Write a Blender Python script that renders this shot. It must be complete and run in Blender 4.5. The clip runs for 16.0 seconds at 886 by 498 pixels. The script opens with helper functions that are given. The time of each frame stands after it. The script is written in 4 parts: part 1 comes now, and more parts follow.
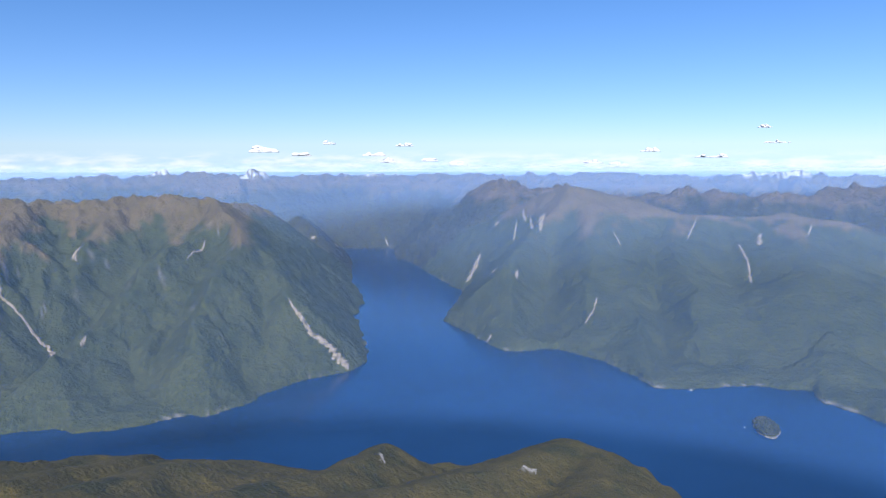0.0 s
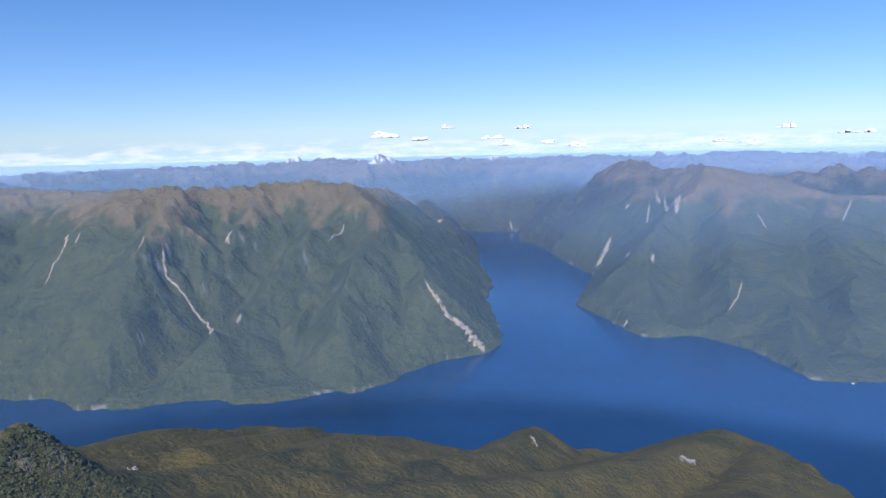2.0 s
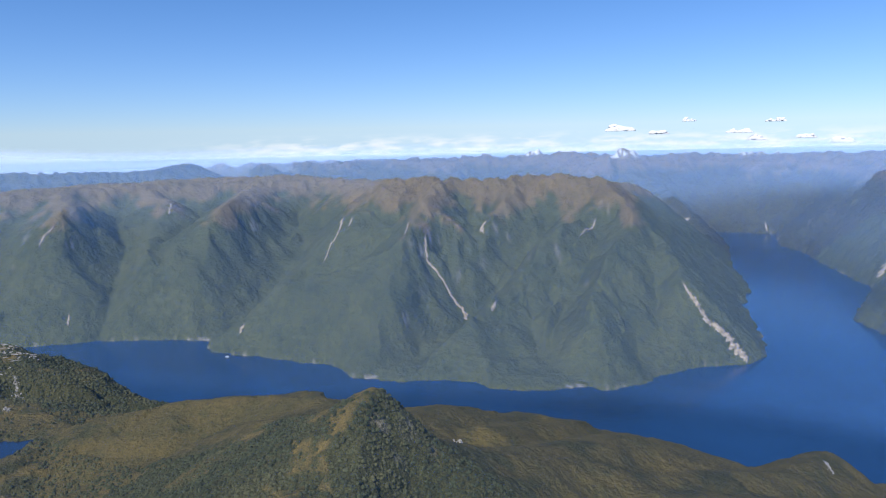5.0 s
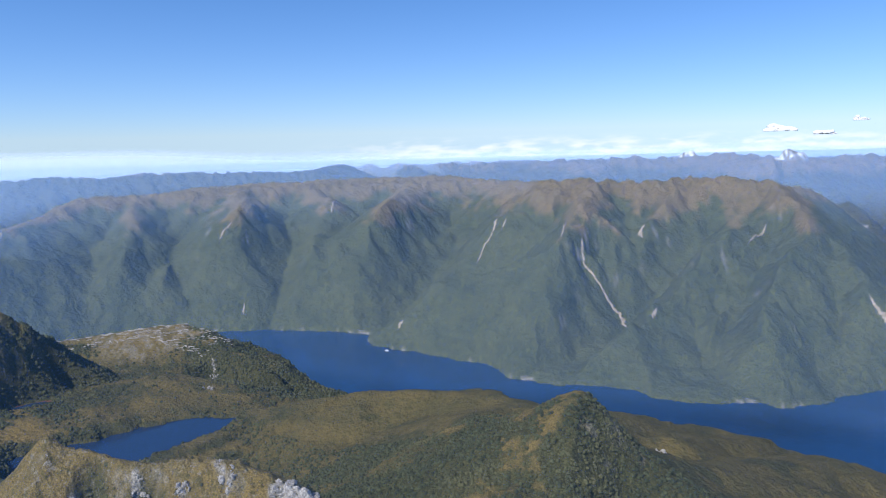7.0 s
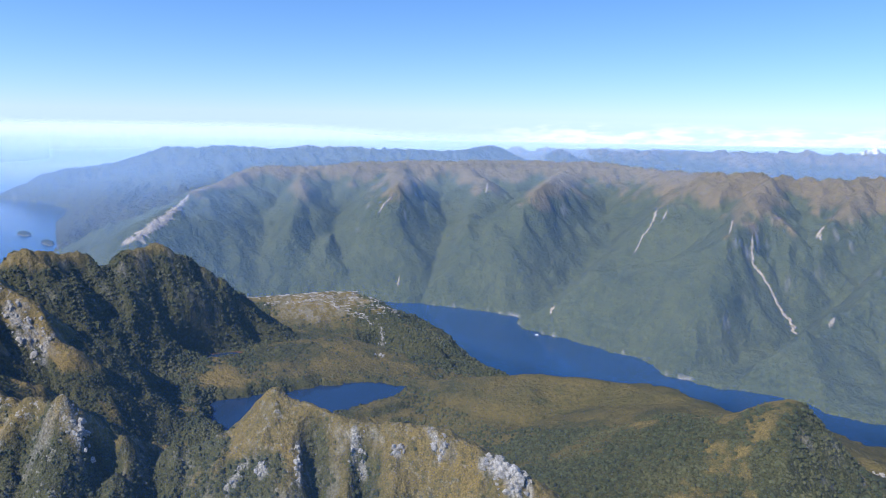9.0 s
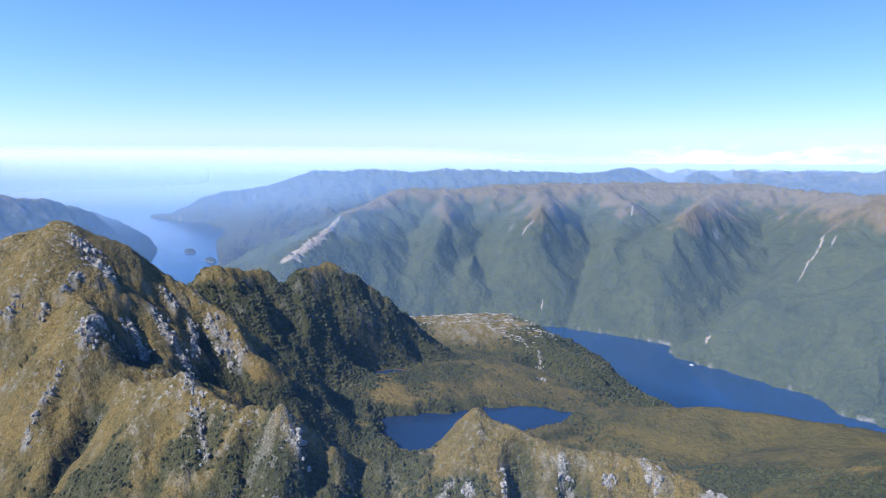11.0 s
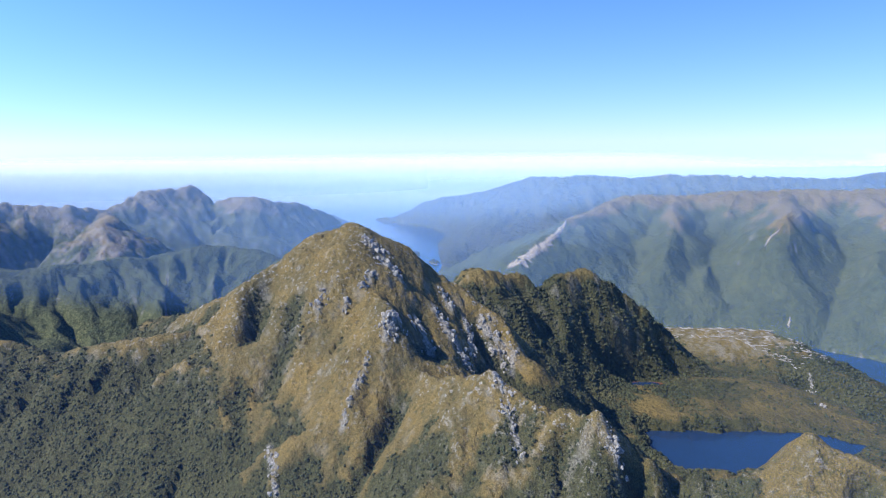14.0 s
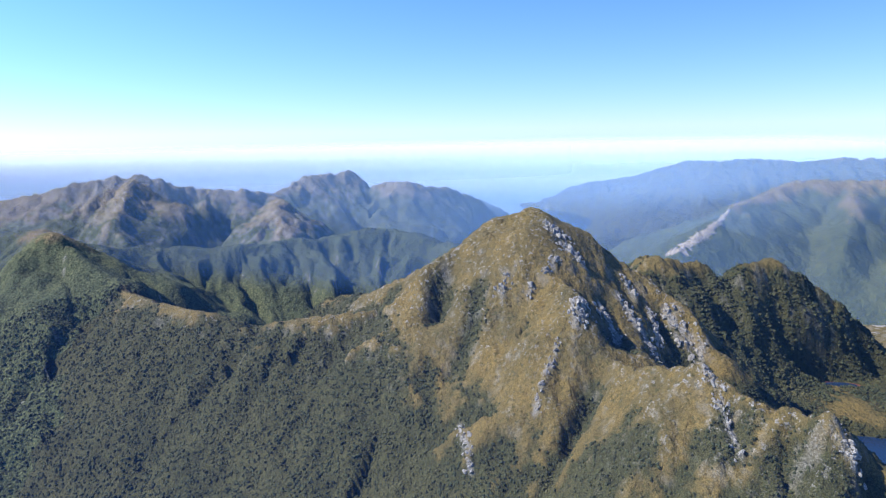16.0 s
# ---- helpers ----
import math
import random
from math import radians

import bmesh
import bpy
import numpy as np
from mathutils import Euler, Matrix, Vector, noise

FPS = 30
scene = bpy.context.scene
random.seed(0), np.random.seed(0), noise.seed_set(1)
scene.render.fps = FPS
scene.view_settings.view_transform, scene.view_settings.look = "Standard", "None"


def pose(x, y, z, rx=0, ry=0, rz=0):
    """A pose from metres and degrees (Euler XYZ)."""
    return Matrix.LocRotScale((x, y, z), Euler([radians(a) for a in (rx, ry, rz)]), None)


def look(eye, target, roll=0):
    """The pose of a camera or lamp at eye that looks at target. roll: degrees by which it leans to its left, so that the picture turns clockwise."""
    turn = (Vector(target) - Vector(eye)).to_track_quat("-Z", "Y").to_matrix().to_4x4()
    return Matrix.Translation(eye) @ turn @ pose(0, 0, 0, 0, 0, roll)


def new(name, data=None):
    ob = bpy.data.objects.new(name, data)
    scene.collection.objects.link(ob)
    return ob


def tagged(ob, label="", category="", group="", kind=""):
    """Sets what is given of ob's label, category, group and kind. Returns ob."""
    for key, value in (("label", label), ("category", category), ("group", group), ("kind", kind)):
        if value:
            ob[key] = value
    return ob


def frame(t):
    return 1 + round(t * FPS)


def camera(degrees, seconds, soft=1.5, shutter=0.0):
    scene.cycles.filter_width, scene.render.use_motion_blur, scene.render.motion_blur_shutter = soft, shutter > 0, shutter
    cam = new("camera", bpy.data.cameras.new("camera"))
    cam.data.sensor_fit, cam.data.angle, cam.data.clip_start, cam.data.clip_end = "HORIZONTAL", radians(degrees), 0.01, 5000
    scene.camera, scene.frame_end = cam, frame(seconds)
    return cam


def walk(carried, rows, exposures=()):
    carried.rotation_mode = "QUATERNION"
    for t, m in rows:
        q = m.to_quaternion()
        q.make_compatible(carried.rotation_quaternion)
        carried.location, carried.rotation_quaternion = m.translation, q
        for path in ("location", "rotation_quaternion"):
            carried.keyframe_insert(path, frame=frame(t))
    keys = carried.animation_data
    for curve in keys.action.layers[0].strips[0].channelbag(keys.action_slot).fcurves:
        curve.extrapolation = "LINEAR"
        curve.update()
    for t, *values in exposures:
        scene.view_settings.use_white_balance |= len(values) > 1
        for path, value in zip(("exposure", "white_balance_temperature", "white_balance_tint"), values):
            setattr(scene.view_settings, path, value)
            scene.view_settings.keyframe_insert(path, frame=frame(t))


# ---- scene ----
cam = camera(64.0, 16.0, 1.2)
PATH = [
    (0, (-0.028, -0.009, 130.032), (-0.115, 1.971, 129.764), -0.1),
    (0.5, (-3.143, 0.132, 130.076), (-3.308, 2.107, 129.807), -1.1),
    (1, (-6.333, -0.393, 130.149), (-6.575, 1.573, 129.868), -1.4),
    (1.5, (-9.345, -0.663, 130.221), (-9.661, 1.289, 129.922), -1.5),
    (2, (-12.576, -1.26, 130.268), (-12.984, 0.673, 129.957), -1.4),
    (2.5, (-15.577, -2.0, 130.52), (-16.072, -0.089, 130.197), -1.4),
    (3, (-18.859, -2.854, 130.549), (-19.471, -0.977, 130.231), -1.4),
    (3.5, (-21.551, -4.11, 130.757), (-22.254, -2.267, 130.429), -1.3),
    (4, (-24.734, -5.313, 130.816), (-25.538, -3.512, 130.481), -1.5),
    (6.5, (-38.105, -14.709, 131.515), (-39.33, -13.155, 131.223), -1.1),
    (7, (-40.848, -16.802, 131.544), (-42.147, -15.312, 131.24), -1.4),
    (7.5, (-42.929, -19.086, 131.586), (-44.293, -17.659, 131.264), -0.1),
    (8, (-45.376, -21.329, 131.688), (-46.813, -19.978, 131.358), -0.0),
    (8.5, (-47.471, -23.682, 131.758), (-48.964, -22.398, 131.408), 0.5),
    (9, (-49.658, -26.445, 131.819), (-51.214, -25.238, 131.468), 0.9),
    (11.5, (-58.768, -39.965, 131.334), (-60.564, -39.134, 131.043), 0.0),
    (12, (-60.075, -43.047, 131.227), (-61.906, -42.304, 130.918), -0.1),
    (12.5, (-61.774, -45.633, 131.313), (-63.635, -44.976, 130.985), -0.4),
    (13, (-62.593, -48.993, 131.333), (-64.49, -48.427, 131.047), -0.2),
    (13.5, (-63.644, -51.824, 131.325), (-65.567, -51.349, 131.049), -0.8),
    (14, (-64.138, -55.217, 131.408), (-66.082, -54.836, 131.136), -0.6),
    (14.5, (-64.886, -58.105, 131.483), (-66.844, -57.821, 131.193), -0.4),
    (15, (-65.411, -61.538, 131.463), (-67.381, -61.351, 131.176), -1.0),
    (15.5, (-65.416, -64.661, 131.525), (-67.393, -64.562, 131.242), -1.0),
    (16, (-65.714, -67.8, 131.562), (-67.69, -67.801, 131.254), -1.2),
]
walk(cam, [(t, look(eye, target, roll)) for t, eye, target, roll in PATH],
     [(0, 0.10), (4, 0.04), (7, 0.16), (9, 0.40), (12.5, 0.58), (16, 0.62)])

# One unit stands for ten metres, so that the far peaks and the sea's horizon lie inside the lens's clipping.
# ---- world, sun ----
SUN_ELEV, SUN_SIDE = 43.0, (0.05, -0.9987)
world = bpy.data.worlds.new("world")
scene.world = world
world.use_nodes = True
wn = world.node_tree.nodes
sky = wn.new("ShaderNodeTexSky")
sky.sky_type, sky.sun_disc = "NISHITA", False
sky.sun_elevation, sky.sun_rotation = radians(SUN_ELEV), math.atan2(SUN_SIDE[0], SUN_SIDE[1])
sky.altitude, sky.air_density, sky.dust_density, sky.ozone_density = 1300, 1.0, 0.0, 3.0
wl = world.node_tree.links
coord, split, height, away, gain, tone, clear_air = (wn.new(k) for k in ("ShaderNodeTexCoord", "ShaderNodeSeparateXYZ", "ShaderNodeMapRange", "ShaderNodeVectorMath", "ShaderNodeMapRange", "ShaderNodeMix", "ShaderNodeMix"))
# pale at the horizon, deeper blue above, brighter towards the sun's side
wl.new(coord.outputs["Generated"], split.inputs[0])
wl.new(split.outputs[2], height.inputs[0])
height.interpolation_type = "SMOOTHSTEP"
height.inputs[1].default_value, height.inputs[2].default_value = -0.02, 0.30
tone.data_type, clear_air.data_type, clear_air.blend_type = "RGBA", "RGBA", "MULTIPLY"
tone.inputs[6].default_value, tone.inputs[7].default_value = (0.60, 0.76, 1.14, 1), (0.50, 0.80, 1.16, 1)
wl.new(height.outputs[0], tone.inputs[0])
# below eye level the air is as pale as at the horizon
lift, aim = wn.new("ShaderNodeMath"), wn.new("ShaderNodeCombineXYZ")
lift.operation = "MAXIMUM"
lift.inputs[1].default_value = 0.012
wl.new(split.outputs[2], lift.inputs[0])
for k in (0, 1):
    wl.new(split.outputs[k], aim.inputs[k])
wl.new(lift.outputs[0], aim.inputs[2])
wl.new(aim.outputs[0], sky.inputs[0])
away.operation = "DOT_PRODUCT"
away.inputs[1].default_value = (0.5, -0.866, 0.0)
wl.new(coord.outputs["Generated"], away.inputs[0])
wl.new(away.outputs["Value"], gain.inputs[0])
gain.inputs[1].default_value, gain.inputs[2].default_value, gain.inputs[3].default_value, gain.inputs[4].default_value = -1.0, 0.3, 0.74, 1.20
lit_air = wn.new("ShaderNodeVectorMath")
lit_air.operation = "SCALE"
wl.new(tone.outputs[2], lit_air.inputs[0])
wl.new(gain.outputs[0], lit_air.inputs["Scale"])
clear_air.inputs[0].default_value = 1.0
wl.new(sky.outputs[0], clear_air.inputs[6])
wl.new(lit_air.outputs[0], clear_air.inputs[7])
# a low bank of broken cumulus far behind the ranges, from north-west to north-east
squash, billow, bank, floor_z, top_z, side, cover_a, cover_b, cover_c, clouds = (wn.new(k) for k in (
    "ShaderNodeMapping", "ShaderNodeTexNoise", "ShaderNodeMapRange", "ShaderNodeMapRange", "ShaderNodeMapRange", "ShaderNodeMapRange", "ShaderNodeMath", "ShaderNodeMath", "ShaderNodeMath", "ShaderNodeMix"))
squash.inputs["Scale"].default_value = (9.0, 9.0, 46.0)
wl.new(coord.outputs["Generated"], squash.inputs[0])
wl.new(squash.outputs[0], billow.inputs[0])
billow.inputs["Scale"].default_value, billow.inputs["Detail"].default_value, billow.inputs["Roughness"].default_value = 2.4, 7.0, 0.62
for node, socket, a, b, c, d in ((bank, billow.outputs[0], 0.40, 0.62, 0.0, 1.0), (floor_z, split.outputs[2], -0.042, -0.026, 0.0, 1.0), (top_z, split.outputs[2], -0.022, 0.008, 1.0, 0.0), (side, split.outputs[1], 0.60, 0.80, 0.0, 1.0)):
    wl.new(socket, node.inputs[0])
    node.interpolation_type = "SMOOTHSTEP"
    for k, v in enumerate((a, b, c, d)):
        node.inputs[k + 1].default_value = v
for node, p, q in ((cover_a, bank.outputs[0], top_z.outputs[0]), (cover_b, cover_a.outputs[0], floor_z.outputs[0]), (cover_c, cover_b.outputs[0], side.outputs[0])):
    node.operation = "MULTIPLY"
    wl.new(p, node.inputs[0])
    wl.new(q, node.inputs[1])
clouds.data_type = "RGBA"
clouds.inputs[7].default_value = (7.4, 7.5, 7.7, 1)
wl.new(cover_c.outputs[0], clouds.inputs[0])
wl.new(clear_air.outputs[2], clouds.inputs[6])
wl.new(clouds.outputs[2], wn["Background"].inputs[0])
wn["Background"].inputs[1].default_value = 0.134
sun = new("sun", bpy.data.lights.new("sun", "SUN"))
sun.data.energy, sun.data.angle, sun.data.color = 5.0, radians(0.55), (1.0, 0.92, 0.80)
_c = math.cos(radians(SUN_ELEV))
sun.matrix_world = look((0, 0, 400), (-SUN_SIDE[0] * _c * 100, -SUN_SIDE[1] * _c * 100, 400 - 100 * math.sin(radians(SUN_ELEV))))


# ---- noise ----
def pn(x, y, seed=0):
    """Gradient noise on arrays, about -1 to 1."""
    xi, yi = np.floor(x).astype(np.int64), np.floor(y).astype(np.int64)
    xf, yf = x - xi, y - yi
    u, v = xf * xf * xf * (xf * (xf * 6 - 15) + 10), yf * yf * yf * (yf * (yf * 6 - 15) + 10)

    def grad(ix, iy, dx, dy):
        h = (ix * 374761393 + iy * 668265263 + seed * 974634777) & 0xFFFFFFFF
        h = ((h ^ (h >> 13)) * 1274126177) & 0xFFFFFFFF
        a = (h & 0xFFFF) * (2 * np.pi / 65536)
        return np.cos(a) * dx + np.sin(a) * dy

    a = grad(xi, yi, xf, yf)
    a = a + u * (grad(xi + 1, yi, xf - 1, yf) - a)
    b = grad(xi, yi + 1, xf, yf - 1)
    b = b + u * (grad(xi + 1, yi + 1, xf - 1, yf - 1) - b)
    return 1.5 * (a + v * (b - a))


def fbm(x, y, octaves=5, seed=0, gain=0.5):
    total, amp = 0, 1.0
    for o in range(octaves):
        total = total + amp * pn(x * 2 ** o + 17.3 * o, y * 2 ** o - 9.1 * o, seed + o)
        amp *= gain
    return total


def ridged(x, y, octaves=5, seed=0, gain=0.5):
    total, amp = 0, 1.0
    for o in range(octaves):
        total = total + amp * (1 - np.abs(pn(x * 2 ** o + 7.7 * o, y * 2 ** o + 3.9 * o, seed + o)))
        amp *= gain
    return total * (1 - gain) / (1 - gain ** octaves)


def step(a, b, x):
    t = np.clip((x - a) / (b - a), 0, 1)
    return t * t * (3 - 2 * t)


# ---- the lie of the land: shores and ridges ----
SHORE_HEAD = [(420, 300), (300, 300), (200, 338), (182, 367), (187, 385), (156, 392), (123, 384), (101, 386), (95, 408), (82, 436), (57, 464),
              (19, 457), (-3, 504), (-23, 542), (-10, 659), (-41, 741), (-74, 838), (-97, 870), (-108, 964), (-194, 962), (-171, 930),
              (-146, 837), (-125, 710), (-98, 618), (-96, 552), (-78, 488), (-66, 429)]
SHORE_NORTH = [(-75, 411), (-104, 387), (-118, 352), (-130, 335), (-140, 335), (-165, 317), (-187, 309), (-198, 316), (-221, 308), (-241, 294),
               (-264, 290), (-282, 303), (-330, 297), (-372, 290), (-395, 306), (-428, 292), (-455, 276), (-478, 257), (-512, 222), (-535, 185),
               (-542, 140), (-538, 92), (-565, 60), (-650, 45), (-760, 68), (-860, 100), (-935, 112), (-1050, 130), (-1130, 158), (-1189, 168), (-1285, 156), (-1422, 80)]
SHORE_SOUTH = [(-1600, 60), (-1600, 0), (-1300, 10), (-1160, 52), (-1000, 50), (-880, 30), (-700, -10), (-600, 10), (-500, 50), (-440, 100), (-405, 160),
               (-370, 200), (-330, 215), (-290, 212), (-262, 195), (-235, 200), (-200, 215), (-165, 240), (-140, 258), (-115, 254), (-95, 262),
               (-78, 262), (-60, 270), (-38, 285), (-15, 280), (2, 278), (20, 290), (42, 298), (64, 285), (76, 260), (90, 225), (120, 190), (170, 150),
               (260, 120), (420, 100)]
FJORD = SHORE_HEAD + SHORE_NORTH + SHORE_SOUTH
LAKE = [(-252, 43), (-236, 37), (-224, 38), (-220, 52), (-223, 72), (-224, 90), (-228, 99), (-236, 92), (-243, 80), (-246, 62)]
LAKE_Z = 48.0

# group: name, label, treeline, roughness of the relief, gully depth, gully spacing
LANDS = {
    "plateau": ("moorland_hill", "olive and brown moorland hill with scrub patches above the fjord", 78, 0.8, 1.2, 16),
    "peak": ("mountain", "steep mountain with golden tussock, grey rock ribs and dark forest", 69, 1.0, 2.2, 13),
    "dome": ("forested_hill", "dark forested rounded hill with a craggy rim beside the tarn", 98, 1.1, 0.9, 10),
    "bluff": ("rocky_bluff", "low bluff with a bare pale rock top and steep forested side", 64, 0.8, 1.0, 12),
    "slide": ("mountain", "forested mountain with brown tops, landslide scars and a blunt headland in the fjord", 76, 0.9, 3.6, 26),
    "north": ("mountain_range", "long forested range with brown tussock tops across the fjord", 76, 0.9, 2.6, 30),
    "coast": ("mountain_range", "blue hazy coastal range sloping down to the open sea", 104, 1.0, 9.0, 45),
    "west": ("mountain_range", "hazy range with bare reddish rock slopes and dark forest", 82, 1.0, 7.5, 30),
    "valley": ("forested_ridge", "dark forested ridge closing the valley", 96, 1.0, 6.0, 22),
    "east": ("mountain", "broad forested mountain with brown top and pale slips above the fjord", 70, 0.55, 4.0, 44),
    "far": ("mountain_range", "distant jagged mountain range with patches of snow", 78, 1.2, 5.0, 50),
}
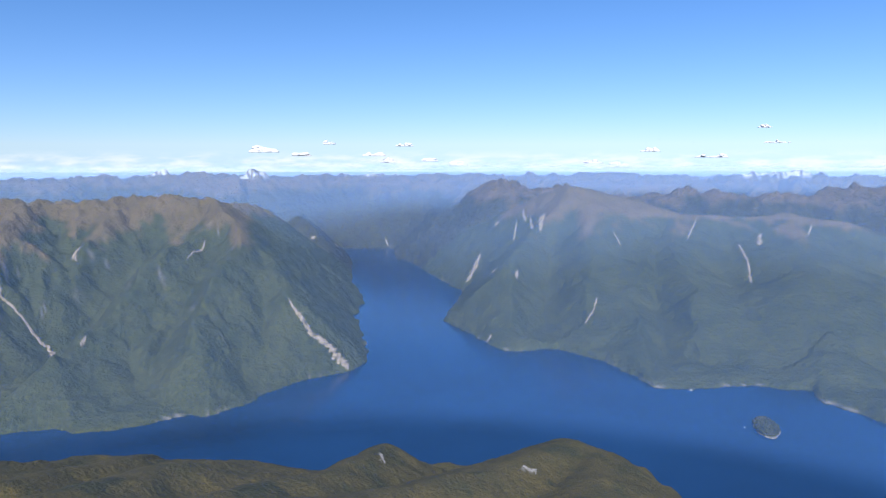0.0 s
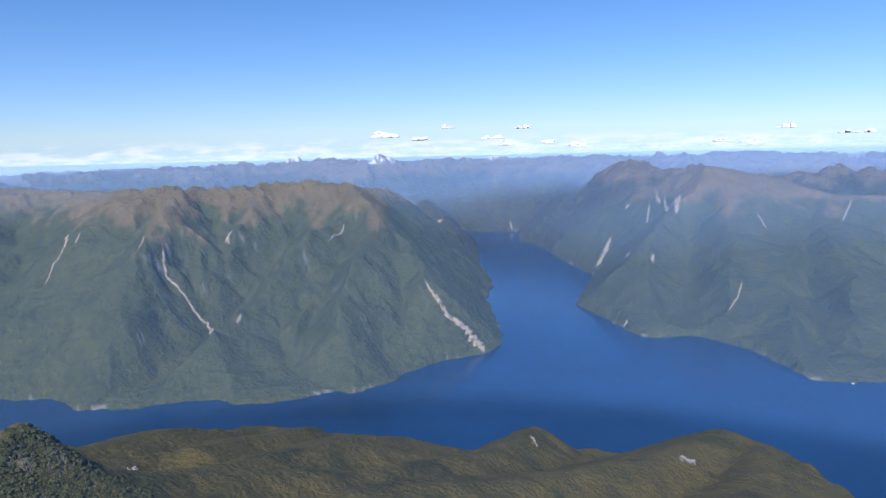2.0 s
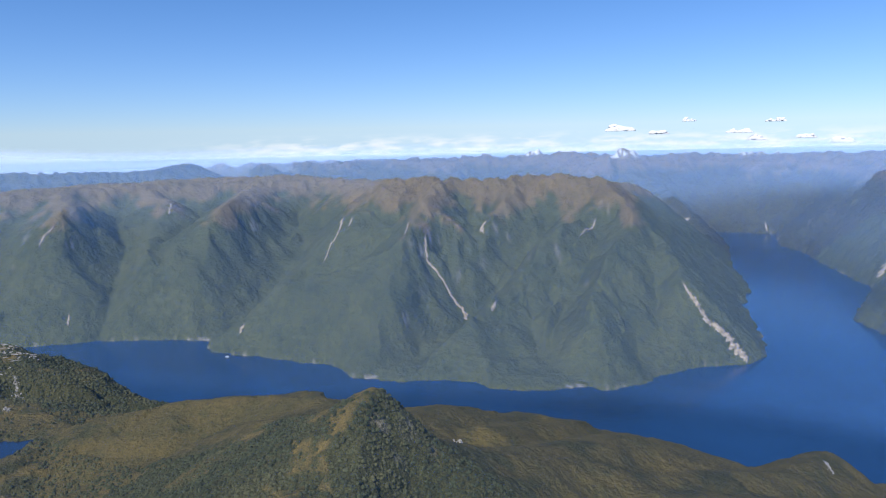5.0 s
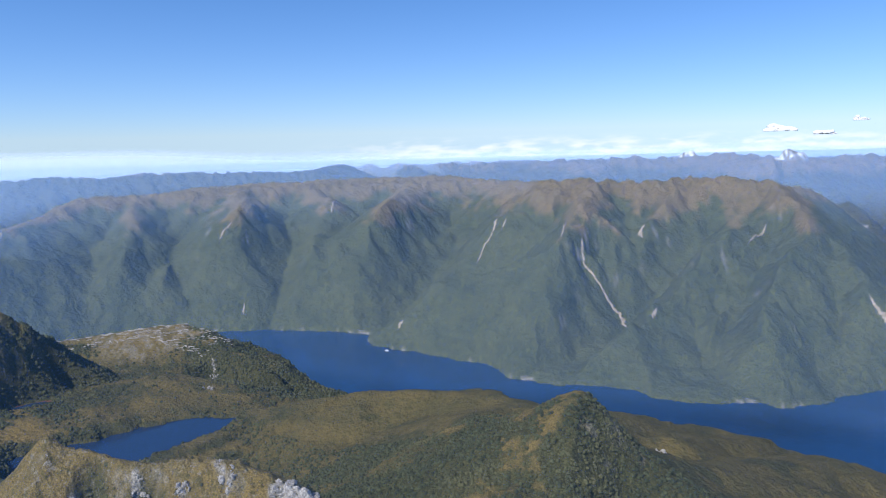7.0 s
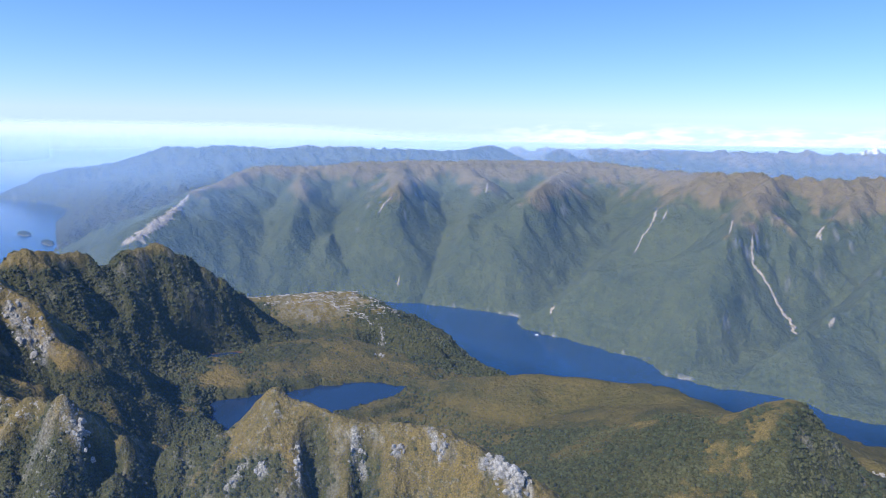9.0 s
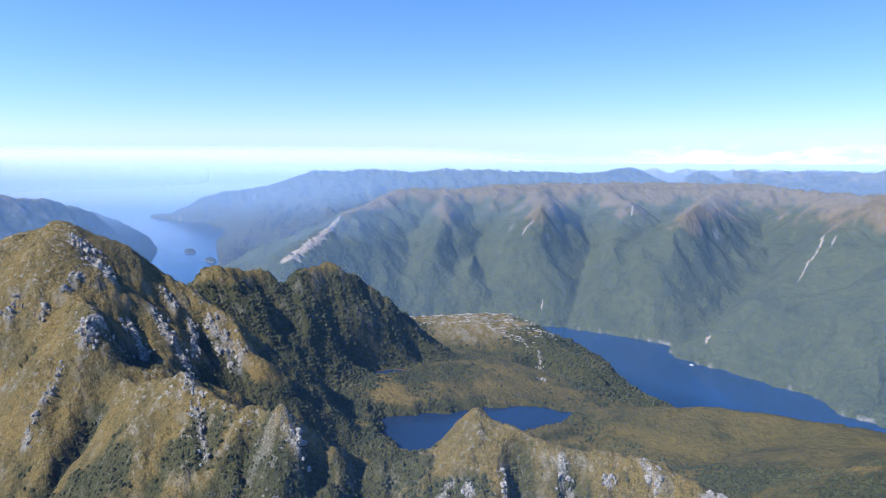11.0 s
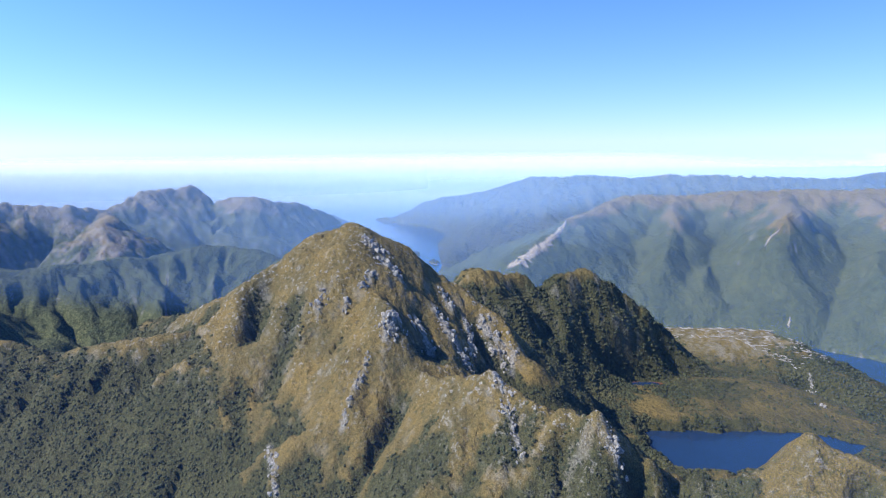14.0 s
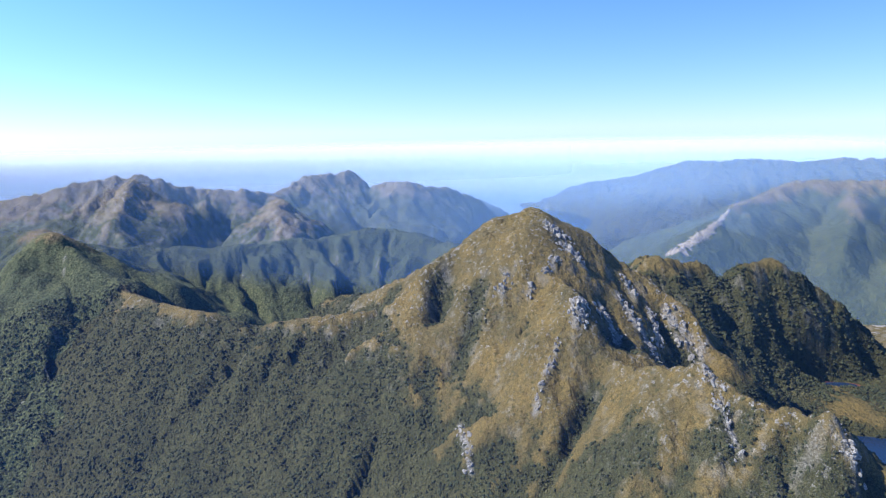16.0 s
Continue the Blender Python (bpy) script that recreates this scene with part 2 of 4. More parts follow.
# land, slope on the left of the line, slope on its right, rounding of the crest, the line's points
RIDGES = [
    ("peak", 0.85, 0.95, 1.0, [(-155.4, 20.5, 86.2), (-158.5, 14, 79), (-161.5, 8, 76.5), (-166, -1, 81), (-170, -8, 87.5), (-180, -16, 86), (-189, -21, 89), (-198, -25, 86), (-206, -28, 83.5), (-214, -30, 81.5), (-221, -32.5, 81), (-225, -34, 85), (-229, -35.5, 91)]),
    ("peak", 0.8, 0.8, 2.5, [(-231, -35, 91), (-245, -39, 94), (-258, -43, 98), (-270, -42, 106)]),
    ("peak", 1.1, 1.1, 12.0, [(-267, -42, 107), (-275, -41, 110.5), (-281, -45, 108.5)]),
    ("peak", 0.95, 0.9, 1.5, [(-276, -42, 109.5), (-275, -27, 102.5), (-270, -13, 92.5), (-258, -2, 84), (-244, 5, 74), (-226, 14, 55), (-217, 18, 46)]),
    ("peak", 0.8, 0.9, 2.0, [(-276, -42, 109), (-273, -55, 104), (-270, -68, 97), (-270, -82, 82), (-272, -104, 79.5), (-276, -118, 77.5), (-281, -125, 74),
                            (-290, -146, 77), (-310, -170, 76), (-339, -195, 75.5)]),
    ("peak", 0.8, 0.8, 3.0, [(-273, -60, 100), (-300, -92, 80), (-339, -114, 70), (-380, -120, 50)]),
    ("peak", 1.5, 0.85, 1.0, [(-231, -36, 91.5), (-219, -43, 79), (-205, -53, 66), (-186, -66, 45), (-160, -84, 18)]),
    ("peak", 1.5, 0.85, 1.0, [(-189, -21, 89), (-175, -24, 80), (-158, -37, 56), (-140, -52, 28)]),
    ("peak", 1.5, 0.85, 1.5, [(-170, -8, 87.5), (-152, -14, 70), (-136, -24, 48), (-120, -40, 22)]),
    ("plateau", 1.0, 1.0, 1.5, [(-155.4, 20.5, 86.2), (-147, 26, 84.5), (-140, 31, 84), (-132, 38, 84.5), (-121.4, 43, 81), (-112, 50, 75), (-102, 60, 76.5),
                                (-102, 72, 76), (-103.5, 89.4, 86)]),
    ("plateau", 1.5, 1.0, 1.0, [(-155.4, 20.5, 86.2), (-148, 17, 78.5), (-139, 12, 68.5), (-128, 5, 55), (-112, -5, 34)]),
    ("plateau", 0.55, 0.55, 3.0, [(-103.5, 89.4, 86), (-93, 96, 76), (-84, 108, 67)]),
    ("plateau", 0.34, 0.85, 8.0, [(-103.5, 89.4, 80), (-125, 112, 69), (-145, 130, 63), (-170, 134, 59), (-192, 124, 57), (-215, 112, 52)]),
    ("plateau", 0.45, 0.5, 9.0, [(-130, 112, 69), (-131, 160, 52), (-124, 200, 37), (-116, 226, 30)]),
    ("plateau", 0.5, 0.8, 7.0, [(-110, 150, 55), (-106, 198, 39), (-99, 221, 28)]),
    ("plateau", 0.5, 0.5, 8.0, [(-90, 118, 66), (-80, 176, 48)]),
    ("plateau", 0.75, 0.75, 6.0, [(-92, 102, 73), (-64, 150, 52), (-41, 205, 34), (-33, 243, 25)]),
    ("plateau", 0.6, 0.6, 7.0, [(-60, 130, 58), (-20, 185, 38), (8, 222, 28), (35, 260, 21)]),
    ("plateau", 0.42, 0.42, 6.0, [(-60, 60, 60), (0, 120, 46), (20, 160, 37), (40, 220, 25), (45, 250, 20)]),
    ("dome", 0.9, 1.5, 2.5, [(-356, 12, 78), (-332, 8, 83), (-312, 3, 88), (-299, 3, 89.5), (-303, 17, 86.5), (-301, 33, 86.5), (-304.6, 43, 89.5), (-302, 50, 84), (-300, 58, 75),
                              (-304, 68, 62), (-312, 76, 52), (-322, 84, 44)]),
    ("dome", 0.8, 0.8, 2.0, [(-299, 3, 88), (-290, -12, 84), (-276, -30, 92)]),
    ("bluff", 1.0, 0.26, 7.0, [(-392, 92, 42), (-364, 104, 48.5), (-345, 120, 52), (-322, 133, 55.5), (-306, 135, 54.5), (-295, 136, 53)]),
    ("bluff", 1.3, 2.4, 1.0, [(-295, 136, 53), (-284, 140, 47.5), (-270, 152, 38), (-257, 164, 28), (-244, 173, 18)]),
    ("bluff", 0.18, 0.32, 6.0, [(-238, 132, 32), (-247, 120, 38.5), (-254, 113, 45), (-262, 107, 50), (-272, 98, 52), (-284, 87, 50.5), (-300, 78, 48)]),
    ("bluff", 0.10, 0.10, 10.0, [(-262, 64, 51.5), (-282, 50, 53), (-250, 26, 53)]),
    ("slide", 0.72, 0.72, 9.0, [(-186, 530, 97.5), (-205, 530, 96), (-236, 535, 96.5), (-262, 532, 95), (-290, 510, 95.5), (-330, 500, 95), (-358, 482, 95.5), (-385, 505, 92),
                                (-475, 546, 89), (-560, 590, 90)]),
    ("slide", 0.92, 0.92, 5.0, [(-186, 530, 97.5), (-180, 490, 84), (-203, 450, 65), (-214, 420, 50), (-221, 395, 39), (-224, 372, 29), (-226, 350, 15), (-220, 322, 3)]),
    ("slide", 0.92, 0.92, 6.0, [(-186, 525, 96), (-160, 470, 72), (-162, 406, 47), (-150, 366, 26), (-134, 340, 5)]),
    ("slide", 0.92, 0.92, 5.0, [(-186, 530, 97.5), (-150, 500, 78), (-122, 462, 56), (-112, 430, 40), (-90, 424, 20), (-67, 430, 2)]),
    ("slide", 0.92, 0.92, 5.0, [(-188, 540, 97), (-155, 560, 72), (-128, 575, 56), (-110, 600, 30), (-99, 617, 2)]),
    ("slide", 0.92, 0.92, 5.0, [(-230, 560, 90), (-200, 680, 80), (-150, 740, 40), (-124, 745, 2)]),
    ("slide", 0.92, 0.92, 4.0, [(-318, 490, 95), (-298, 432, 84.5), (-284, 385, 63), (-281, 345, 42), (-270, 315, 20), (-262, 294, 3)]),
    ("slide", 0.55, 0.55, 6.0, [(-284, 385, 63), (-307, 358, 48), (-342, 328, 40), (-364, 303, 17), (-374, 291, 2)]),
    ("slide", 0.92, 0.92, 3.0, [(-262, 500, 90), (-256, 462, 72), (-251, 430, 48), (-245, 402, 26)]),
    ("north", 0.62, 0.62, 8.0, [(-475, 546, 89), (-520, 520, 89), (-577, 470, 88), (-621, 420, 88), (-650, 350, 90), (-680, 290, 86), (-695, 247, 86), (-660, 190, 76),
                               (-633, 161, 68), (-604, 130, 57), (-586, 114, 49), (-566, 98, 27), (-546, 86, 4)]),
    ("north", 0.66, 0.66, 6.0, [(-530, 500, 88), (-485, 430, 82), (-458, 394, 80.5), (-430, 352, 45), (-396, 312, 4)]),
    ("north", 0.66, 0.66, 6.0, [(-610, 430, 88), (-538, 404, 76), (-500, 350, 55), (-450, 300, 18), (-440, 285, 4)]),
    ("north", 0.66, 0.66, 6.0, [(-640, 370, 88), (-560, 325, 82), (-520, 306, 81), (-490, 280, 45), (-474, 262, 4)]),
    ("north", 0.8, 0.8, 6.0, [(-680, 290, 86), (-620, 255, 70), (-565, 215, 38), (-528, 200, 4)]),
    ("north", 0.8, 0.8, 6.0, [(-695, 247, 86), (-740, 180, 50), (-780, 120, 25), (-800, 88, 3)]),
    ("north", 0.35, 0.35, 15.0, [(-560, 590, 90), (-660, 540, 88), (-720, 470, 86), (-780, 400, 82)]),
    ("coast", 0.35, 0.45, 10.0, [(-1440, 100, 6), (-1352, 128, 23), (-1341, 180, 45), (-1321, 272, 59), (-1180, 300, 82), (-1013, 262, 94), (-985, 290, 95), (-985, 312, 96),
                                (-961, 392, 92), (-960, 450, 96), (-910, 560, 92), (-860, 640, 90), (-1002, 807, 92), (-1080, 900, 88)]),
    ("west", 0.7, 0.7, 6.0, [(-1147, 55, 3), (-1019, 23, 36), (-941, -8, 62), (-862, -42, 79), (-841, -73, 77), (-768, -102, 88.5), (-790, -140, 86), (-795, -163, 99),
                              (-755, -200, 96), (-720, -225, 82), (-640, -230, 92), (-640, -262, 93), (-610, -303, 108.5), (-600, -350, 101), (-620, -410, 89), (-660, -520, 84)]),
    ("west", 0.7, 0.7, 5.0, [(-720, -225, 82), (-600, -190, 86), (-510, -172, 87.5), (-460, -150, 70), (-440, -120, 50)]),
    ("west", 0.7, 0.7, 5.0, [(-610, -303, 108), (-540, -290, 80), (-500, -260, 55)]),
    ("valley", 0.5, 0.55, 5.0, [(-339, -195, 75.5), (-372, -237, 94), (-400, -260, 92), (-480, -320, 80)]),
    ("valley", 0.5, 0.5, 6.0, [(-395, -250, 88), (-425, -225, 78), (-441, -205, 76), (-454, -163, 75), (-475, -130, 78), (-475, -95, 79), (-450, -63, 74), (-400, -40, 50)]),
    ("east", 0.6, 0.5, 10.0, [(-6, 740, 76), (36, 700, 101), (60, 690, 102), (84, 690, 102), (108, 685, 96), (150, 670, 86), (184, 645, 75), (225, 640, 73), (270, 625, 77),
                              (310, 600, 71), (345, 600, 60), (450, 560, 50)]),
    ("east", 0.6, 0.6, 10.0, [(36, 700, 97), (40, 650, 74), (10, 600, 34), (-18, 548, 3)]),
    ("east", 0.40, 0.40, 18.0, [(108, 685, 95), (90, 590, 56), (70, 520, 26), (30, 470, 4)]),
    ("east", 0.40, 0.40, 18.0, [(184, 645, 75), (150, 530, 42), (110, 440, 14), (100, 400, 4)]),
    ("east", 0.40, 0.40, 18.0, [(270, 625, 77), (240, 500, 46), (210, 410, 16), (190, 380, 4)]),
    ("east", 0.40, 0.40, 18.0, [(345, 600, 60), (330, 470, 40), (280, 360, 22), (215, 340, 6)]),
    ("far", 0.8, 0.8, 8.0, [(-360, 990, 72), (-299, 985, 74), (-188, 1000, 73), (-95, 1005, 70), (-15, 1010, 68), (60, 1000, 74)]),
    ("far", 0.7, 0.7, 2.0, [(-380, 1090, 84), (-335, 996, 91), (-313, 1002, 105), (-287, 1010, 89.5), (-240, 1060, 84)]),
    ("far", 0.7, 0.7, 3.0, [(-520, 1085, 88), (-506, 1088, 91), (-499, 1092, 100), (-486, 1097, 100), (-478, 1101, 90), (-460, 1105, 86)]),
    ("far", 0.6, 0.6, 6.0, [(330, 960, 88), (375, 960, 101), (400, 930, 102), (450, 900, 98), (520, 870, 96)]),
    ("far", 0.6, 0.6, 8.0, [(230, 800, 86), (320, 760, 82), (420, 740, 84), (520, 700, 80)]),
    ("far", 0.6, 0.6, 8.0, [(-225, 1180, 89), (-90, 1190, 92), (60, 1180, 88), (205, 1182, 90)]),
]
# valleys cut below the ridges: side slope, the floor's points
VALLEYS = [
    (0.85, [(-226, 482, 62), (-229, 455, 46), (-236, 420, 31), (-238, 385, 17), (-240, 350, 9), (-241, 305, -1)]),
    (0.95, [(-274, 432, 68), (-264, 405, 46), (-250, 388, 28), (-238, 378, 17)]),
    (0.44, [(-432, 450, 46), (-410, 400, 32), (-394, 350, 15), (-392, 308, 1)]),
    (0.70, [(-590, 385, 68), (-530, 350, 50), (-474, 290, 16), (-462, 272, 5)]),
    (0.70, [(-640, 300, 68), (-575, 265, 47), (-508, 240, 14), (-495, 232, 4)]),
    (0.75, [(-180, 470, 58), (-182, 420, 36), (-178, 372, 16), (-166, 325, 1)]),
    (0.42, [(70, 620, 56), (55, 545, 22), (48, 480, 2)]),
    (0.42, [(150, 590, 58), (130, 500, 22), (115, 400, 1)]),
]
# short ravines on the near slopes: depth, width, points
RAVINES = [
    (5.0, 4.5, [(-241, -27), (-230, -27), (-221, -25)]),
    (4.6, 2.2, [(-150, 24.5), (-145, 22.5), (-134, 18)]),
    (3.6, 1.8, [(-141, 28), (-136, 26), (-128, 20)]),
    (3.8, 2.2, [(-173, -13), (-166, -15.5), (-156, -22)]),
    (3.8, 2.2, [(-166, -3), (-160, -7), (-150, -13)]),
    (3.2, 2.5, [(-171, 4), (-162, 2), (-150, -4)]),
    (5.0, 3.5, [(-269, -69), (-260, -68), (-250, -71)]),
    (1.5, 2.5, [(-258, -58), (-246, -60), (-232, -66)]),
    (3.5, 2.2, [(-214, -34), (-204, -42), (-190, -52)]),
    (10.0, 6.0, [(-288, 118), (-277, 120), (-264, 130), (-250, 144), (-234, 158)]),
    (4.5, 4.0, [(-300, 40), (-292, 42), (-284, 45)]),
    (4.5, 4.0, [(-318, 22), (-304, 26), (-292, 30)]),
]
POND = (-284.5, 57.0, 3.2, 7.5, 50.0)
REALMS = list(LANDS)


def shore_distance(x, y, ring):
    """Distance to a ring of points, positive outside it."""
    best, inside = np.full(x.shape, 1e9), np.zeros(x.shape, bool)
    for (ax, ay), (bx, by) in zip(ring, ring[1:] + ring[:1]):
        dx, dy = bx - ax, by - ay
        t = np.clip(((x - ax) * dx + (y - ay) * dy) / (dx * dx + dy * dy), 0, 1)
        best = np.minimum(best, (x - ax - t * dx) ** 2 + (y - ay - t * dy) ** 2)
        if dy:
            inside ^= ((ay > y) != (by > y)) & (x < ax + (y - ay) * dx / dy)
    return np.sqrt(best) * np.where(inside, -1, 1)


def ravine(x, y, wide, line):
    """1 along a ravine's bed, fading to its sides and ends."""
    best = np.zeros(x.shape)
    run, long = 0.0, sum(math.hypot(q[0] - p[0], q[1] - p[1]) for p, q in zip(line, line[1:]))
    for (ax, ay), (bx, by) in zip(line, line[1:]):
        dx, dy = bx - ax, by - ay
        part_long = math.hypot(dx, dy)
        t = np.clip(((x - ax) * dx + (y - ay) * dy) / part_long ** 2, 0, 1)
        d = np.hypot(x - ax - t * dx, y - ay - t * dy) / wide
        u = (run + t * part_long) / long
        best = np.maximum(best, np.exp(-d * d) * step(0, 0.18, u + 0.03) * step(1.03, 0.7, u))
        run += part_long
    return best


def land(x, y):
    """Height and owner (index into REALMS) at arrays of places, and the distance to the fjord's shore."""
    north_side = y > np.interp(x, [-1600, -600, -480, -400, -250, -150, -50, 76, 420], [70, 60, 150, 240, 255, 290, 345, 300, 200])
    wx, wy = x + 2.0 * pn(x / 14, y / 14, 3), y + 2.0 * pn(x / 14, y / 14, 4)
    h, owner, off = np.full(x.shape, -60.0), np.full(x.shape, REALMS.index("far")), np.full(x.shape, 50.0)
    for n, (realm, left, right, soft, line) in enumerate(RIDGES):
        _, _, _, rough, deep, gap = LANDS[realm]
        if realm == "plateau" and line[0][0] < -150:
            deep, gap = 2.2, 13
        # only where this ridge can stand above the ground
        reach = (max(p[2] for p in line) + 65) / min(left, right) + soft
        here = north_side == (realm in ("slide", "north", "coast", "east", "far"))
        for axis, v in ((0, wx), (1, wy)):
            here = here & (v > min(p[axis] for p in line) - reach) & (v < max(p[axis] for p in line) + reach)
        if not here.any():
            continue
        hx, hy, px, py = wx[here], wy[here], x[here], y[here]
        best, at, away = np.full(hx.shape, -1e3), np.zeros(hx.shape), np.zeros(hx.shape)
        run = 0.0
        for (ax, ay, az), (bx, by, bz) in zip(line, line[1:]):
            dx, dy = bx - ax, by - ay
            long = math.hypot(dx, dy)
            t = np.clip(((hx - ax) * dx + (hy - ay) * dy) / long ** 2, 0, 1)
            side = (hx - ax) * dy - (hy - ay) * dx
            d = np.sqrt((hx - ax - t * dx) ** 2 + (hy - ay - t * dy) ** 2)
            k = az + t * (bz - az) - np.where(side < 0, left, right) * (np.sqrt(d * d + soft * soft) - soft)
            if realm == "bluff":
                k = k - 0.5 * np.maximum(d - 55, 0)
            hit = k > best
            best, at, away = np.where(hit, k, best), np.where(hit, run + t * long, at), np.where(hit, d, away)
            run += long
        was = h[here]
        near = best > was - 40
        if near.any():
            cut = np.abs(pn(at[near] / gap + n * 5.1 + 0.35 * pn(px[near] / gap, py[near] / gap, n), away[near] / (gap * 4), 40 + n))
            less = np.abs(pn(at[near] / gap * 3.1 + n * 2.3 + 0.5 * pn(px[near] / gap * 2, py[near] / gap * 2, n + 9), away[near] / (gap * 1.6), 90 + n))
            best[near] -= deep * ((1 - 2.2 * cut) * step(0, gap * 0.9, away[near]) + 0.36 * (1 - 2.2 * less) * step(0, gap * 0.4, away[near]))
        soft_k = 3.0
        gapk = np.clip(soft_k - np.abs(was - best), 0, None) / soft_k
        hit = best > was
        h[here] = np.maximum(was, best) + gapk * gapk * soft_k * 0.25
        owner[here], off[here] = np.where(hit, REALMS.index(realm), owner[here]), np.where(hit, away, off[here])
    for n, (side, line) in enumerate(VALLEYS):
        for (ax, ay, az), (bx, by, bz) in zip(line, line[1:]):
            dx, dy = bx - ax, by - ay
            t = np.clip(((wx - ax) * dx + (wy - ay) * dy) / (dx * dx + dy * dy), 0, 1)
            d = np.hypot(wx - ax - t * dx, wy - ay - t * dy)
            cut = az - 5 + t * (bz - az) + side * d * (0.85 + 0.35 * pn(x / 17, y / 17, 95 + n)) + 0.012 * d * d
            h = np.where(d < 60, np.minimum(h, cut), h)
    # crags along the crests
    h = h + 4.0 * step(74, 90, h) * (step(0.5, 1.0, ridged(x / 15, y / 15, 3, 57)) - 0.25) * np.isin(owner, [REALMS.index(k) for k in ("slide", "north", "west", "far", "coast")])
    big = np.isin(owner, [REALMS.index(k) for k in ("slide", "north", "coast", "west", "valley")]) + 0.45 * (owner == REALMS.index("east"))
    h = h + 11 * big * step(4, 30, h) * (1 - 0.75 * step(74, 90, h)) * (ridged(x / 54 + 0.35 * pn(x / 40, y / 40, 11), y / 54 + 0.35 * pn(x / 40, y / 40, 12), 4, 63, 0.5) - 0.62)
    h = h + 15 * (owner == REALMS.index("far")) * step(55, 80, h) * (ridged(x / 40, y / 40, 4, 26, 0.55) ** 2 - 0.42)
    steep = np.isin(owner, [REALMS.index(k) for k in ("peak", "dome")]) | ((owner == REALMS.index("plateau")) & (y < 60))
    calm = 1 - 0.85 * np.exp(-((x + 275) ** 2 + (y + 41) ** 2) / 16.0 ** 2)
    calm = calm * np.where(owner == REALMS.index("plateau"), 0.5, 1.0)
    h = h + calm * steep * (2.4 * (ridged(x / 7.5, y / 7.5, 3, 58) - 0.62) + 1.3 * (ridged((x + y) / 2.6, (y - x) / 5.2, 2, 59) - 0.6) * step(60, 80, h))
    h = h + 6.5 * (ridged(x / 15, y / 15, 3, 62) - 0.66) * (owner == REALMS.index("dome")) * step(52, 66, h)
    for deep, wide, line in RAVINES:
        h = h - deep * ravine(x, y, wide, line)
    # distant ranges beyond the named ridges
    far_r = np.hypot(x, y)
    crags = ridged(x / 190 + 0.3 * pn(x / 90, y / 90, 8), y / 190, 5, 21, 0.48)
    wild = (131 - (0.031 - 0.0045 * step(1300, 2800, far_r)) * far_r) * (0.36 + 0.78 * crags ** 2.2) * (1 + 0.09 * pn(x / 130, y / 130, 23))
    wild = np.minimum(wild, 131 - 0.0375 * far_r + 18.0 * ridged(x / 52, y / 52, 4, 24, 0.55) ** 2 + 2.5 * pn(x / 110, y / 110, 25) - 16 * step(1080, 860, far_r))
    inland = step(620, 900, y + 0.25 * x) * step(-1750, -1350, x + 0.15 * y)
    wild = np.where(inland > 0, wild * inland - 30 * (1 - inland), -60)
    named = np.isin(owner, [REALMS.index(k) for k in ("slide", "east", "north", "coast")])
    hit = wild > h
    h = np.where(hit, wild, h)
    owner, off = np.where(hit & ~(named & (h > 5) & (wild - h < 0)), REALMS.index("far"), owner), np.where(hit, 30.0, off)
    # a floor of low ground round the near hills
    floor = 8 + 10 * fbm(x / 120, y / 120, 3, 31)
    hit = (floor > h) & ~north_side & (x > -900)
    h = np.where(hit, floor, h)
    rough = np.array([LANDS[k][3] for k in REALMS])[owner]
    size = step(60, 500, np.hypot(x + 40, y + 30))
    ease = 0.35 + 0.65 * step(0, 25, off)
    h = h + rough * ease * (1.1 * (1 - size) * fbm(x / 14, y / 14, 5, 51, 0.55) + 3.0 * size * fbm(x / 48, y / 48, 4, 52, 0.5))
    h = h + 0.28 * rough * fbm(x / 2.6, y / 2.6, 3, 61) * (1 - size)
    sd = shore_distance(x + 2.5 * fbm(x / 12, y / 12, 3, 71), y + 2.5 * fbm(x / 12, y / 12, 3, 72), FJORD)
    h = np.where(north_side & (far_r < 1000), np.maximum(h, 0.13 * np.minimum(sd, 150) + 3 * fbm(x / 30, y / 30, 3, 33)), h)
    bank = 0.6 + 0.95 * np.maximum(sd, 0)
    blend = np.clip(8 - np.abs(bank - h), 0, None) / 8
    h = np.minimum(h, bank) - blend * blend * 2 * step(4, 20, sd)
    h = np.where(sd > 0, np.maximum(h, 0.25 + 0.3 * np.minimum(sd, 12)), np.minimum(-0.6 + 0.4 * sd, -0.6))
    sea = (x < -1560) | ((x < -1450) & (y > 0) & (y < 140))
    h = np.where(sea, -3.0, h)
    ld = shore_distance(x + 1.5 * fbm(x / 6, y / 6, 3, 73), y + 1.5 * fbm(x / 6, y / 6, 3, 74), LAKE)
    h = np.where(ld < 0, LAKE_Z - 0.8 + 0.3 * ld, np.where(ld < 30, np.maximum(h, LAKE_Z + 0.25 + 0.1 * ld - 0.8 * np.maximum(ld - 6, 0)), h))
    h = np.where((ld >= 0) & (ld < 30), np.minimum(h, LAKE_Z + 0.5 + 0.9 * ld), h)
    pd = np.hypot((x - POND[0]) / POND[2], (y - POND[1]) / POND[3]) + 0.12 * pn(x / 2, y / 2, 75)
    shelf = POND[4] + 0.5 * (pd - 1)
    h = np.where(pd < 2.2, h + (shelf - h) * step(2.2, 1.3, pd), h)
    return h, owner, sd


# ---- materials ----
def material(name):
    m = bpy.data.materials.new(name)
    m.use_nodes = True
    t = m.node_tree
    return m, t.nodes, t.links, t.nodes["Principled BSDF"]


